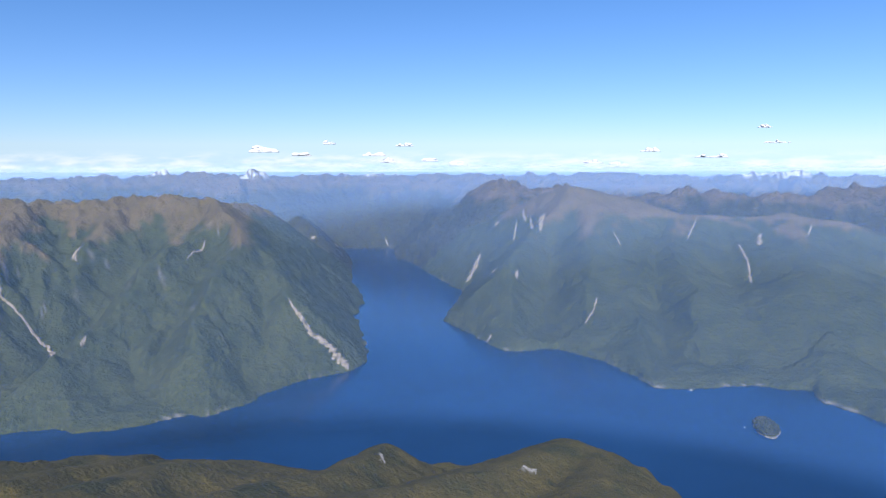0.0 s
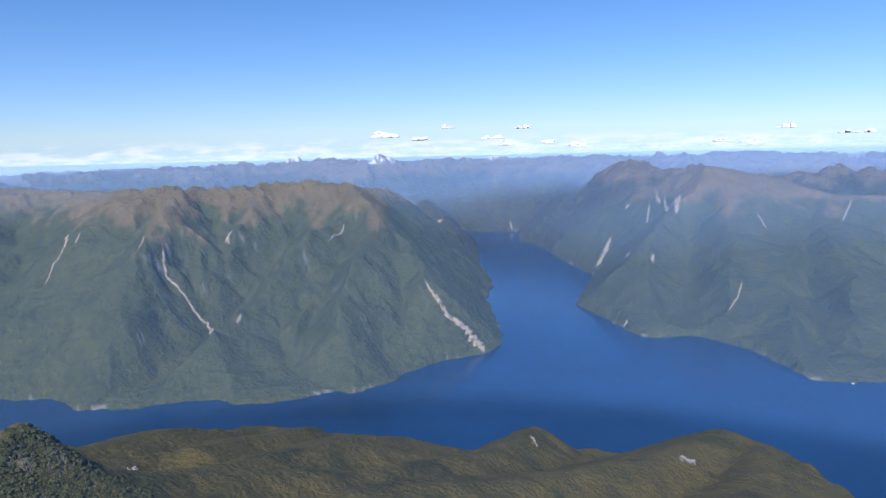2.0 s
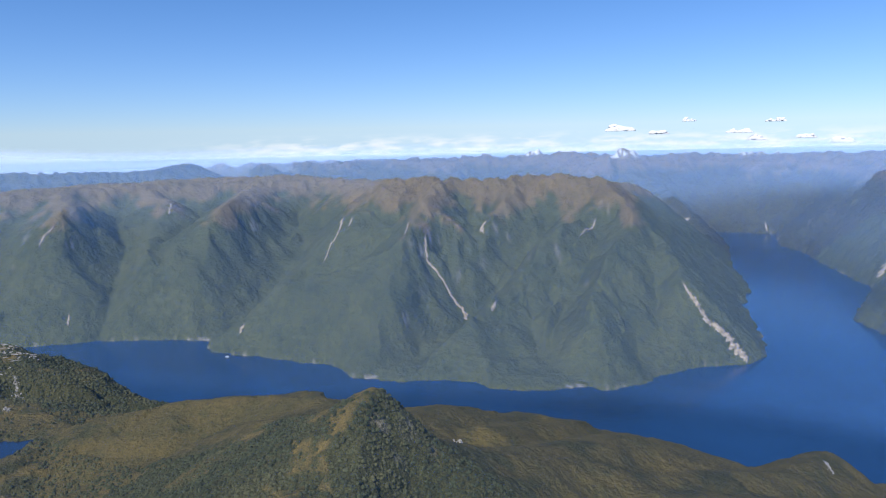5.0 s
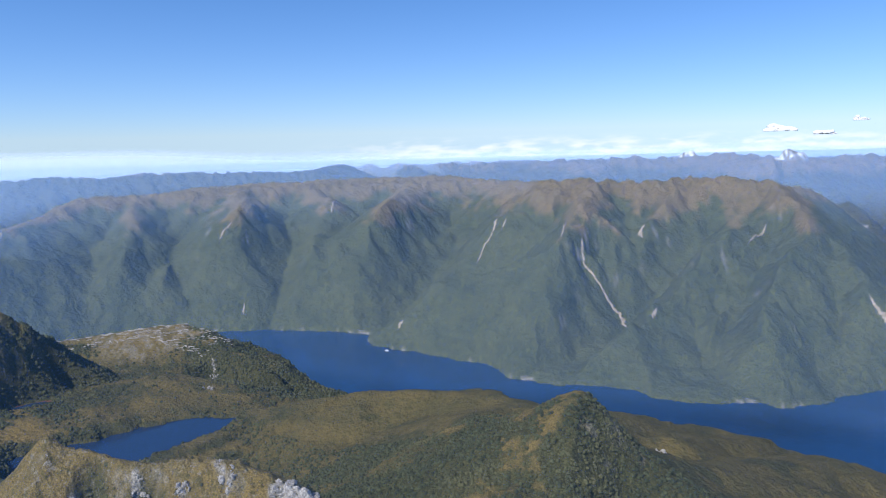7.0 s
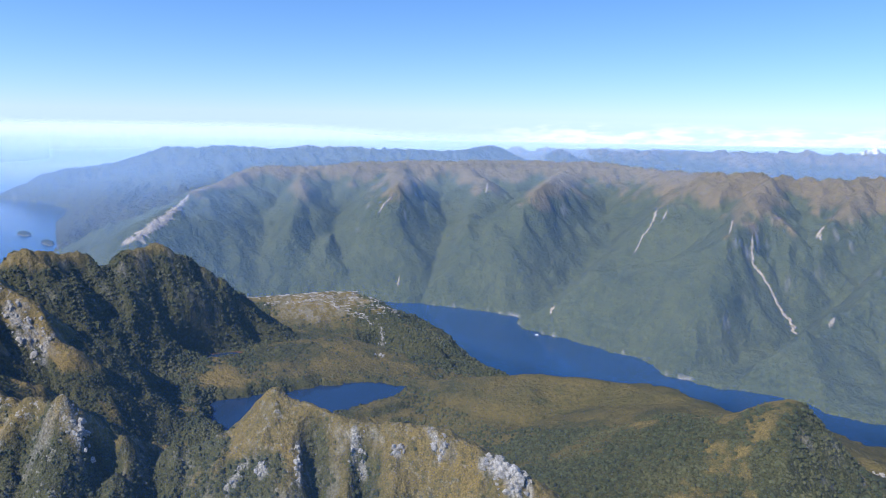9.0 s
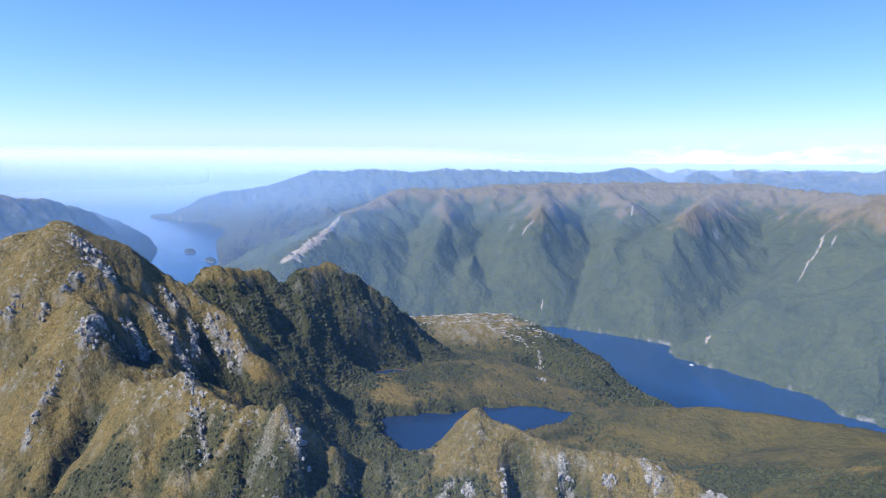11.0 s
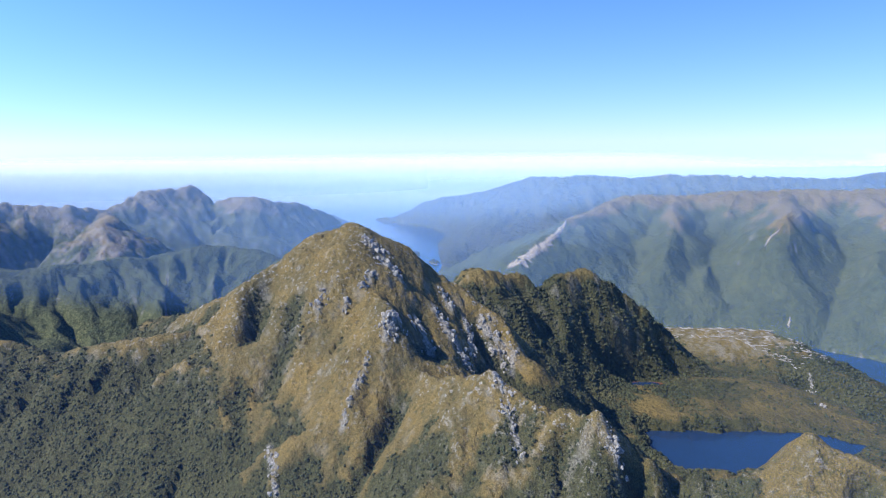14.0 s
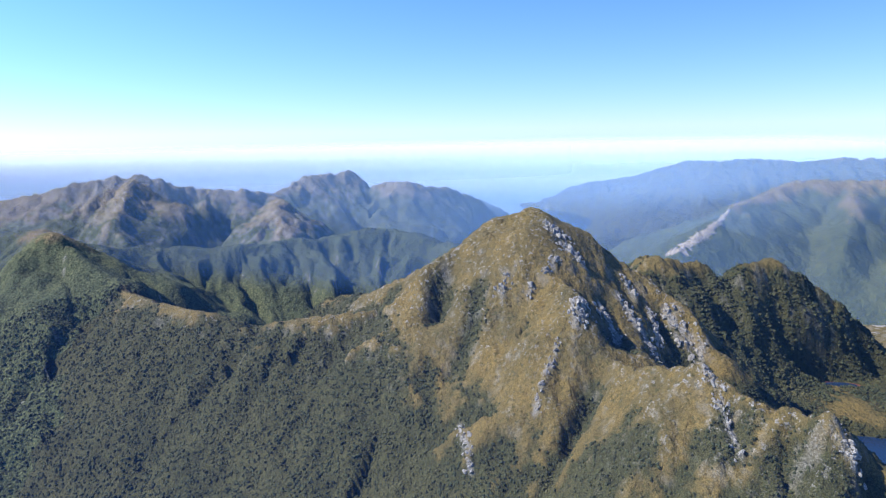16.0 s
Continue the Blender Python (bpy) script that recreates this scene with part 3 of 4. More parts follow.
def tint(nodes, links, a, b, fac, blend="MIX"):
    """A colour mix; a, b and fac may be sockets or values."""
    mix = nodes.new("ShaderNodeMix")
    mix.data_type, mix.blend_type = "RGBA", blend
    for socket, value in ((mix.inputs[0], fac), (mix.inputs[6], a), (mix.inputs[7], b)):
        if isinstance(value, bpy.types.NodeSocket):
            links.new(value, socket)
        else:
            socket.default_value = (*value, 1) if isinstance(value, tuple) else value
    return mix.outputs[2]


def grain(nodes, links, scale, detail=4.0, rough=0.55, low=0.35, high=0.65, squash=None):
    """Noise in world size, spread to 0 to 1."""
    coord = nodes.new("ShaderNodeTexCoord")
    tex = nodes.new("ShaderNodeTexNoise")
    tex.inputs["Scale"].default_value, tex.inputs["Detail"].default_value, tex.inputs["Roughness"].default_value = scale, detail, rough
    if squash:
        mapping = nodes.new("ShaderNodeMapping")
        mapping.inputs["Scale"].default_value = squash
        links.new(coord.outputs["Object"], mapping.inputs[0])
        links.new(mapping.outputs[0], tex.inputs[0])
    else:
        links.new(coord.outputs["Object"], tex.inputs[0])
    spread = nodes.new("ShaderNodeMapRange")
    spread.inputs[1].default_value, spread.inputs[2].default_value = low, high
    links.new(tex.outputs[0], spread.inputs[0])
    return spread.outputs[0]


def bump(nodes, links, bsdf, height, distance, strength=1.0, before=None):
    b = nodes.new("ShaderNodeBump")
    b.inputs["Strength"].default_value, b.inputs["Distance"].default_value = strength, distance
    links.new(height, b.inputs["Height"])
    if before:
        links.new(before, b.inputs["Normal"])
    if bsdf:
        links.new(b.outputs[0], bsdf.inputs["Normal"])
    return b.outputs[0]


def land_material(name, forest, tussock, rock, fine, relief=0.8, spot=2.4):
    """Ground cover by the mesh's own map: red tussock, green bare rock, blue patchiness."""
    m, n, l, p = material(name)
    cover = n.new("ShaderNodeAttribute")
    cover.attribute_name = "cover"
    parts = n.new("ShaderNodeSeparateColor")
    l.new(cover.outputs["Color"], parts.inputs[0])
    big, mid, small = grain(n, l, 0.05 * fine, 5, 0.6), grain(n, l, 0.35 * fine, 5), grain(n, l, 1.6 * fine, 4, 0.6)
    trees = tint(n, l, tint(n, l, forest[0], forest[1], mid), forest[2], tint(n, l, small, big, 0.5, "MULTIPLY"))
    grass = tint(n, l, tint(n, l, tussock[0], tussock[1], big), tussock[2], tint(n, l, small, (0.5, 0.5, 0.5), 1.0, "MULTIPLY"))
    stone = tint(n, l, rock[0], rock[1], small)
    scrub = grain(n, l, 0.55 * fine, 5, 0.62, 0.53, 0.62)
    grass = tint(n, l, grass, forest[1], tint(n, l, scrub, (0.6, 0.6, 0.6), 1.0, "MULTIPLY"))
    base = tint(n, l, trees, grass, parts.outputs[0])
    mottle = grain(n, l, 0.42 * fine, 6, 0.7, 0.55, 0.61)
    base = tint(n, l, base, stone, tint(n, l, mottle, parts.outputs[2], 1.0, "MULTIPLY"))
    base = tint(n, l, base, stone, parts.outputs[1])
    base = tint(n, l, (0.85, 0.87, 0.9), base, cover.outputs["Alpha"])
    speck = grain(n, l, spot * fine, 3, 0.6, 0.40, 0.62)
    base = tint(n, l, tint(n, l, base, (0.66, 0.68, 0.66), 1.0, "MULTIPLY"), tint(n, l, base, (1.18, 1.18, 1.16), 1.0, "MULTIPLY"), speck)
    l.new(base, p.inputs["Base Color"])
    p.inputs["Roughness"].default_value, p.inputs["Specular IOR Level"].default_value = 0.9, 0.15
    lumps = bump(n, l, None, mid, 1.0 / fine, relief)
    bump(n, l, p, small, 0.35 / fine, 0.6, lumps)
    return m


FOREST = ((0.028, 0.034, 0.020), (0.054, 0.062, 0.029), (0.106, 0.100, 0.047))
NEAR_MAT = land_material("hill_cover", FOREST, ((0.142, 0.116, 0.050), (0.245, 0.174, 0.060), (0.086, 0.080, 0.040)), ((0.16, 0.155, 0.15), (0.48, 0.465, 0.44)), 2.0)
MID_MAT = land_material("mountain_cover", ((0.021, 0.034, 0.020), (0.062, 0.083, 0.042), (0.138, 0.148, 0.068)), ((0.175, 0.138, 0.072), (0.235, 0.176, 0.092), (0.115, 0.096, 0.050)), ((0.20, 0.19, 0.19), (0.42, 0.40, 0.37)), 0.8, 0.6, 1.5)
FAR_MAT = land_material("range_cover", FOREST, ((0.15, 0.12, 0.075), (0.21, 0.16, 0.10), (0.10, 0.09, 0.06)), ((0.22, 0.21, 0.21), (0.40, 0.39, 0.38)), 0.3)


def water_material(name, deep, rough, wave):
    m, n, l, p = material(name)
    l.new(tint(n, l, deep, tuple(0.75 * v for v in deep), grain(n, l, 0.012, 4)), p.inputs["Base Color"])
    p.inputs["Roughness"].default_value, p.inputs["IOR"].default_value = rough, 1.33
    bump(n, l, p, grain(n, l, wave, 4, 0.6, 0.2, 0.8), 0.05, 0.5)
    return m


WATER = water_material("fjord_water", (0.0075, 0.041, 0.120), 0.16, 0.9)
LAKE_WATER = water_material("lake_water", (0.014, 0.036, 0.09), 0.1, 2.0)


# ---- large structure: sea, land ----
def part(name, bm, mat, parent=None, label=""):
    me = bpy.data.meshes.new(name)
    bm.to_mesh(me)
    bm.free()
    me.materials.append(mat)
    ob = new(name, me)
    ob.parent = parent
    return tagged(ob, label)


def mesh_from(name, verts, quads, mat, smooth=True):
    """A mesh object from arrays of corners and four-sided faces."""
    me = bpy.data.meshes.new(name)
    me.vertices.add(len(verts))
    me.vertices.foreach_set("co", np.ascontiguousarray(verts, np.float32).ravel())
    width = quads.shape[1]
    me.loops.add(quads.size)
    me.loops.foreach_set("vertex_index", np.ascontiguousarray(quads, np.int32).ravel())
    me.polygons.add(len(quads))
    me.polygons.foreach_set("loop_start", np.arange(0, quads.size, width, dtype=np.int32))
    me.polygons.foreach_set("use_smooth", np.full(len(quads), smooth))
    me.update(calc_edges=True)
    me.materials.append(mat)
    return new(name, me)


def flat(name, ring, z, mat):
    bm = bmesh.new()
    bm.faces.new([bm.verts.new((x, y, z)) for x, y in ring])
    bmesh.ops.triangulate(bm, faces=bm.faces[:])
    return part(name, bm, mat)


bm = bmesh.new()
bmesh.ops.create_grid(bm, x_segments=40, y_segments=40, size=9000)
tagged(part("water", bm, WATER), "deep blue sea and fjord water reaching the horizon", "water", kind="structure")
tagged(flat("lake_water", [(-236 + 1.12 * (x + 236), 66 + 1.1 * (y - 66)) for x, y in LAKE], LAKE_Z, LAKE_WATER), "small dark blue mountain lake", "lake", kind="structure")

# the small red-brown pond below the forested hill
ring = [(POND[0] + 1.02 * POND[2] * math.cos(k * 0.2618), POND[1] + 1.02 * POND[3] * math.sin(k * 0.2618)) for k in range(24)]
PEAT = material("peat_mud")
PEAT[2].new(tint(PEAT[1], PEAT[2], (0.16, 0.055, 0.028), (0.09, 0.05, 0.03), grain(PEAT[1], PEAT[2], 1.2)), PEAT[3].inputs["Base Color"])
tagged(flat("pond_bank", [(POND[0] + 1.35 * (x - POND[0]), POND[1] + 1.16 * (y - POND[1])) for x, y in ring], POND[4] + 0.16, PEAT[0]), "red-brown peat bank round the small pond", "bank", kind="structure")
tagged(flat("pond_water", ring, POND[4] + 0.2, LAKE_WATER), "small dark pond below the forested hill", "pond", kind="structure")

# bare rock ribs: x, y, width
RIBS = [
    [(-236, -33.5, 2.5), (-230, -35.5, 3.4), (-225, -37.5, 2.2)],
    [(-268, -38, 3.0), (-262, -34, 3.6), (-256, -30, 2.6)],
    [(-246, -27, 2.4), (-238, -24, 1.8)],
    [(-252, -21, 2.4), (-244, -17, 2.4), (-236, -14, 1.8)],
    [(-258.3, -6.3, 1.6), (-252.5, -4.5, 3.2), (-245.9, -0.7, 3.8)],
    [(-257.8, -10.9, 1.3), (-250.3, -11.5, 1.9), (-243.7, -11.9, 1.5)],
    [(-189.3, -20.8, 1.7), (-184.7, -20.5, 1.3), (-178.2, -20.4, 1.0), (-173.0, -20.6, 0.8)],
    [(-169.1, -8.4, 1.2), (-165.4, -7.9, 1.4), (-165.1, -8.5, 1.0)],
    [(-254.2, -36.8, 1.5), (-249.1, -41.9, 1.2)],
    [(-264.3, -16.9, 1.7), (-258.6, -14.5, 2.3)],
    [(-252.5, -50.8, 1.8), (-247.6, -53.3, 1.8)],
    [(-247.7, -44.8, 1.2), (-245.1, -46.1, 1.5)],
    [(-223.3, -41.8, 0.8), (-218.3, -44.9, 1.0), (-214.4, -47.2, 1.0), (-210.3, -48.8, 1.0)],
    [(-220.7, -64.9, 1.2), (-208.3, -63.4, 1.3), (-205.8, -62.9, 1.0)],
    [(-151.0, 13.4, 0.8), (-149.9, 9.8, 1.3)],
    [(-148.8, 15.0, 0.8), (-147.2, 14.6, 0.9)],
    [(-141.4, 27.3, 1.3), (-138.7, 27.2, 1.7)],
    [(-135.0, 31.6, 1.1), (-134.2, 30.8, 1.1)],
    [(-133.2, 36.5, 1.5), (-129.0, 35.9, 1.1)],
    [(-124.0, 39.5, 1.2), (-121.7, 42.0, 3.0), (-119.3, 42.1, 3.5), (-118.0, 42.1, 2.3)],
    [(-165.8, -7.4, 1.2), (-164.2, -7.7, 1.0)],
    [(-147.8, 20.9, 0.8), (-142.9, 18.6, 0.9)],
    [(17.1, 225.3, 1.7), (21.4, 227.4, 1.4)],
    [(-93.8, 105.8, 0.6), (-93.4, 105.4, 0.6)],
    [(-32.2, 232.8, 0.9), (-30.2, 226.2, 0.8)],
    [(-255.3, 105.7, 1.6), (-254.2, 104.6, 1.6)],
    [(-308.5, 18.1, 2.1), (-305.1, 18.9, 1.7)],
    [(-285.5, 125.5, 1.4), (-282, 123.5, 1.4), (-279.5, 122, 1.6)],
]

CENTRE = (-35.0, -25.0)
TURNS = np.radians(np.arange(-44, 138.01, 0.162))


def rings(a, b, ratio):
    return a * (b / a) ** np.linspace(0, 1, int(math.log(b / a) / ratio) + 1)


REACH = np.concatenate([np.linspace(0.02, 60, 22)[:-1], rings(60, 430, 0.0062)[:-1], rings(430, 1250, 0.0050)[:-1], rings(1250, 3600, 0.014)])
GR, GA = np.meshgrid(REACH, TURNS, indexing="ij")
GX, GY = CENTRE[0] - GR * np.sin(GA), CENTRE[1] + GR * np.cos(GA)
GH, GO, GS = land(GX, GY)
ROWS_N, COLS_N = GX.shape
# steepness, for bare rock
gz = np.hypot(np.gradient(GH, axis=0) / np.maximum(np.gradient(GR, axis=0), 0.01), np.gradient(GH, axis=1) / (GR * radians(0.162)))
line = np.array([LANDS[k][2] for k in REALMS], float)[GO]
line = line + 19 * (GO == REALMS.index("peak")) * step(-68, -88, GY)
near_land = np.isin(GO, [REALMS.index(k) for k in ("plateau", "peak", "bluff", "dome")])
patch = fbm(GX / 22, GY / 22, 5, 81, 0.6)
fine_patch = fbm(GX / 5, GY / 5, 4, 82, 0.6)


def blur(f, a, b):
    """Mean over a window of rows and columns."""
    for axis, n in ((0, a), (1, b)):
        pad = [(n, n) if k == axis else (0, 0) for k in (0, 1)]
        c = np.cumsum(np.pad(f, pad, mode="edge"), axis)
        size = f.shape[axis]
        f = (np.take(c, np.arange(2 * n, size + 2 * n), axis) - np.take(c, np.arange(0, size), axis)) / (2 * n)
    return f


hollow = GH - blur(GH, 5, 11)
tussock = step(-2.8, 2.8, GH - line + 9 * patch + 6 * fine_patch + np.where(near_land, 7, 2.5) * np.clip(hollow, -2, 2))
moor = (GO == REALMS.index("plateau")) * step(-0.55, 0.1, patch * 0.8 + 0.5 * fine_patch + 0.25)
moor = moor * np.where(GY < 50, step(58, 72, GH + 7 * patch), 1)
moor = np.maximum(moor, (GO == REALMS.index("bluff")) * step(-0.5, 0.2, patch + 0.4 * fine_patch) * step(0.6, 0.35, gz))
moor = moor * np.where(GY > 55, np.where(GO == REALMS.index("plateau"), 0.46, 0.6), 1.0)
tussock = np.maximum(tussock * np.where((GO == REALMS.index("plateau")) & (GY > 95), 0.5, 1.0), moor)
streak = fbm((GX + 0.8 * GY) / 3.2, (GY - 0.8 * GX) / 9, 4, 83, 0.6)
bare = step(1.15, 1.7, gz + 0.4 * fine_patch) * step(0.1, 0.5, fine_patch + 0.2 * patch)
bare = np.where(near_land, 0.3 * bare * step(60, 80, GH + 6 * patch), 0.5 * bare * step(1.5, 2.0, gz) * step(0.2, 0.5, fine_patch))
bare = np.where(GO == REALMS.index("west"), np.maximum(bare, 0.38 * step(-0.1, 0.5, fine_patch + 0.4 * patch + 0.02 * (GH - 74)) * step(0.25, 0.6, gz)), bare)
bare = np.maximum(bare, 0.75 * step(1.3, 0.5, GH) * step(-0.1, 0.3, patch) * (GS > 0))
bluff_top = (GO == REALMS.index("bluff")) * step(46.5, 49.5, GH + 1.5 * patch) * step(96, 108, GY) * step(-300, -312, GX)
bare = np.maximum(bare, 0.35 * bluff_top * step(-0.05, 0.25, streak + 0.3 * fine_patch))
tussock = np.maximum(tussock, 0.9 * bluff_top)
# woods on the moorland hill and round the lake
for wx, wy, wr in ((-92, 80, 13), (-84, 88, 12), (-95, 92, 9), (-88, 97, 9), (-284, 129, 7), (-275, 138, 9), (-266, 146, 9), (-257, 156, 9), (-248, 165, 9), (-120, 75, 16), (-135, 62, 18), (-88, 78, 15), (-96, 66, 10), (-80, 92, 12), (-235, 22, 14), (-255, 25, 16), (-200, 8, 16), (-295, 95, 9), (-275, 66, 7), (-108, 104, 9), (-160, 88, 15), (-300, 150, 20), (-290, 126, 9), (-277, 121, 10), (-262, 121, 10), (-248, 130, 10), (-161, 6, 8), (-152, 3, 8), (-172, -1, 5), (-164, -16, 8), (-158, -7, 7), (-176, -22, 6), (-150, -10, 9), (-186, -40, 9), (-148, 12, 5), (-138, 14, 7), (-262, 16, 12), (-275, 42, 9)):
    tussock = tussock * (1 - step(1.15, 0.7, np.hypot(GX - wx, GY - wy) / wr + 0.45 * fine_patch))
ribs = np.zeros_like(GH)
rows = np.searchsorted(REACH, 330)
for points in RIBS:
    for (ax, ay, aw), (bx, by, bw) in zip(points, points[1:]):
        dx, dy = bx - ax, by - ay
        gx, gy = GX[:rows], GY[:rows]
        t = np.clip(((gx - ax) * dx + (gy - ay) * dy) / (dx * dx + dy * dy), 0, 1)
        d = np.hypot(gx - ax - t * dx, gy - ay - t * dy) / (0.55 * (aw + t * (bw - aw)))
        ribs[:rows] = np.maximum(ribs[:rows], step(1.3, 0.5, d + 0.5 * fine_patch[:rows]))
bare = np.maximum(bare, 0.85 * ribs * step(-0.35, 0.1, fbm(GX / 1.3, GY / 1.3, 2, 85)))
GH = GH + ribs * (0.35 + 0.5 * fbm(GX / 1.1, GY / 1.1, 2, 86))
for _, wide, points in RAVINES:
    tussock[:rows] *= 1 - np.minimum(1, 1.3 * ravine(GX[:rows], GY[:rows], 1.1 * wide, points))
rocky = step(66, 92, GH + 8 * patch) * (0.65 * (GO == REALMS.index("peak")) + 0.25 * (GO == REALMS.index("slide")) + 0.3 * (GO == REALMS.index("north")) + 0.8 * (GO == REALMS.index("west")))
rocky = rocky * np.clip(0.55 + 0.6 * hollow, 0.1, 1.3)
rocky = np.maximum(rocky, 0.25 * (GO == REALMS.index("plateau")) * step(74, 82, GH + 5 * patch) * step(60, 48, GY))
snow = np.zeros_like(GH)
for wx, wy, wr, wz in ((-313, 1002, 20, 93), (-492, 1094, 20, 91), (392, 945, 45, 97), (-160, 1180, 60, 94)):
    snow = np.maximum(snow, step(1.1, 0.8, np.hypot(GX - wx, GY - wy) / wr) * step(wz, wz + 3, GH + 3 * fine_patch) * step(-0.2, 0.1, fine_patch + 0.3 * patch))
COVER = np.stack([tussock, bare, rocky, 1 - snow], -1).reshape(-1, 4)

index = np.arange(ROWS_N * COLS_N).reshape(ROWS_N, COLS_N)
quads = np.stack([index[:-1, :-1], index[:-1, 1:], index[1:, 1:], index[1:, :-1]], -1).reshape(-1, 4)
flat_h, flat_o = GH.ravel(), GO.ravel()
quads = quads[flat_h[quads].max(1) > -1.2]
verts_all = np.stack([GX.ravel(), GY.ravel(), flat_h], -1)
owner_of = flat_o[quads[:, 0]]
for n, realm in enumerate(REALMS):
    mine = quads[owner_of == n]
    if not len(mine):
        continue
    used, again = np.unique(mine, return_inverse=True)
    mat = NEAR_MAT if realm in ("plateau", "peak", "bluff", "dome") else FAR_MAT if realm in ("far", "coast") else MID_MAT
    ob = mesh_from(LANDS[realm][0], verts_all[used], again.reshape(-1, 4), mat)
    layer = ob.data.color_attributes.new("cover", "FLOAT_COLOR", "POINT")
    layer.data.foreach_set("color", np.ascontiguousarray(COVER[used], np.float32).ravel())
    tagged(ob, LANDS[realm][1], "mountain" if "mountain" in LANDS[realm][0] else "hill")


# wooded low ground under and behind the flight line
back_a, back_r = np.radians(np.linspace(137.9, 316.1, 150)), np.concatenate([[0.0], REACH[REACH < 520][::5]])
BR, BA = np.meshgrid(back_r, back_a, indexing="ij")
bx, by = CENTRE[0] - BR * np.sin(BA), CENTRE[1] + BR * np.cos(BA)
bz = np.minimum(land(bx, by)[0], 34.0 + 80 * np.maximum(step(radians(152), radians(138), BA), step(radians(302), radians(316), BA)))
grid = np.arange(bx.size).reshape(bx.shape)
ob = mesh_from("wooded_ground", np.stack([bx, by, bz], -1).reshape(-1, 3), np.stack([grid[:-1, :-1], grid[:-1, 1:], grid[1:, 1:], grid[1:, :-1]], -1).reshape(-1, 4), NEAR_MAT)
layer = ob.data.color_attributes.new("cover", "FLOAT_COLOR", "POINT")
layer.data.foreach_set("color", np.ascontiguousarray(np.tile((0.2, 0.0, 0.05, 1.0), (bx.size, 1)), np.float32).ravel())
tagged(ob, "dark forested low ground sloping away from the hills", "ground", kind="structure")


# ---- haze: added see-through sheets whose tint imitates sunlit air over distance ----
def painted_haze_material(colour):
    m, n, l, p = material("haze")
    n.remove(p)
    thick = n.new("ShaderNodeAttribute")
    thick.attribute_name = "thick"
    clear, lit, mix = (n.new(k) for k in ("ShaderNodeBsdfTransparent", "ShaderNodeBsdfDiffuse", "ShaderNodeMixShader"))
    # normal pinned to the sun, so the painted haze looks evenly lit however the sheet hangs
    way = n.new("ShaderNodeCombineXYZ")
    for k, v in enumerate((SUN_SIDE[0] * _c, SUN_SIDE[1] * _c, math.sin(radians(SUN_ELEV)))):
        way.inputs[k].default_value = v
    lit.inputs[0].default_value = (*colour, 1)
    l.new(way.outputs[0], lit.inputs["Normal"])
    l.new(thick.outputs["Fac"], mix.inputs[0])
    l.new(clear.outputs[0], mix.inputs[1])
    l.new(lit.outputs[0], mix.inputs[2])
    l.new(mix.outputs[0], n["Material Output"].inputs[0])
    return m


# tints from blue to pale stand in for scattered light; the nearest sheet rings the camera
NEAR_HAZE, MID_HAZE, FAR_HAZE = painted_haze_material((0.15, 0.38, 0.96)), painted_haze_material((0.28, 0.47, 0.82)), painted_haze_material((0.45, 0.56, 0.80))
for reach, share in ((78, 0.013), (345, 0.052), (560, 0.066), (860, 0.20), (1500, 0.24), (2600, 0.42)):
    a = np.radians(np.linspace(-60, 155, 260))
    lift = np.linspace(0, 1, 44)
    AA, LL = np.meshgrid(a, lift, indexing="ij")
    vz = 133.0 * LL
    vr = reach + (0 if reach < 100 else 0.7 if reach < 1200 else 2.5) * vz
    vx, vy = CENTRE[0] - vr * np.sin(AA), CENTRE[1] + vr * np.cos(AA)
    ground = np.maximum(land(vx, vy)[0], 0)
    ground = np.stack([np.convolve(np.pad(g, 16, mode="edge"), np.ones(33) / 33, "valid") for g in ground.T], -1)
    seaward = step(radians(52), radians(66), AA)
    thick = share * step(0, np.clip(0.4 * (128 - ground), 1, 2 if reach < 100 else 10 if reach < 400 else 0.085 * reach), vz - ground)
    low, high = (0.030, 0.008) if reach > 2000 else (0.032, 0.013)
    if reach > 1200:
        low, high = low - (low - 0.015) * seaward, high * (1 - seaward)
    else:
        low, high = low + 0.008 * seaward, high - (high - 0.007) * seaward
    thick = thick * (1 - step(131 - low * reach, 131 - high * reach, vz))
    # painted haze made denser towards the open sea, and somewhat on the far right
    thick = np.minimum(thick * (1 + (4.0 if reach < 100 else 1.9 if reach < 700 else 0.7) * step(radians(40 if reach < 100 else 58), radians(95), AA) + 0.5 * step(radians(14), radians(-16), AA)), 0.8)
    grid = np.arange(AA.size).reshape(AA.shape)
    q = np.stack([grid[:-1, :-1], grid[1:, :-1], grid[1:, 1:], grid[:-1, 1:]], -1).reshape(-1, 4)
    ob = mesh_from("painted_haze_sheet", np.stack([vx, vy, vz], -1).reshape(-1, 3), q, NEAR_HAZE if reach < 400 else MID_HAZE if reach < 1200 else FAR_HAZE)
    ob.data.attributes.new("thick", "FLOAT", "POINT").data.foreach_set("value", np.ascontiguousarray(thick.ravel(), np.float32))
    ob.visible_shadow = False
    tagged(ob, "added thin see-through sheet tinted to imitate haze over distance", "haze", kind="stuff")


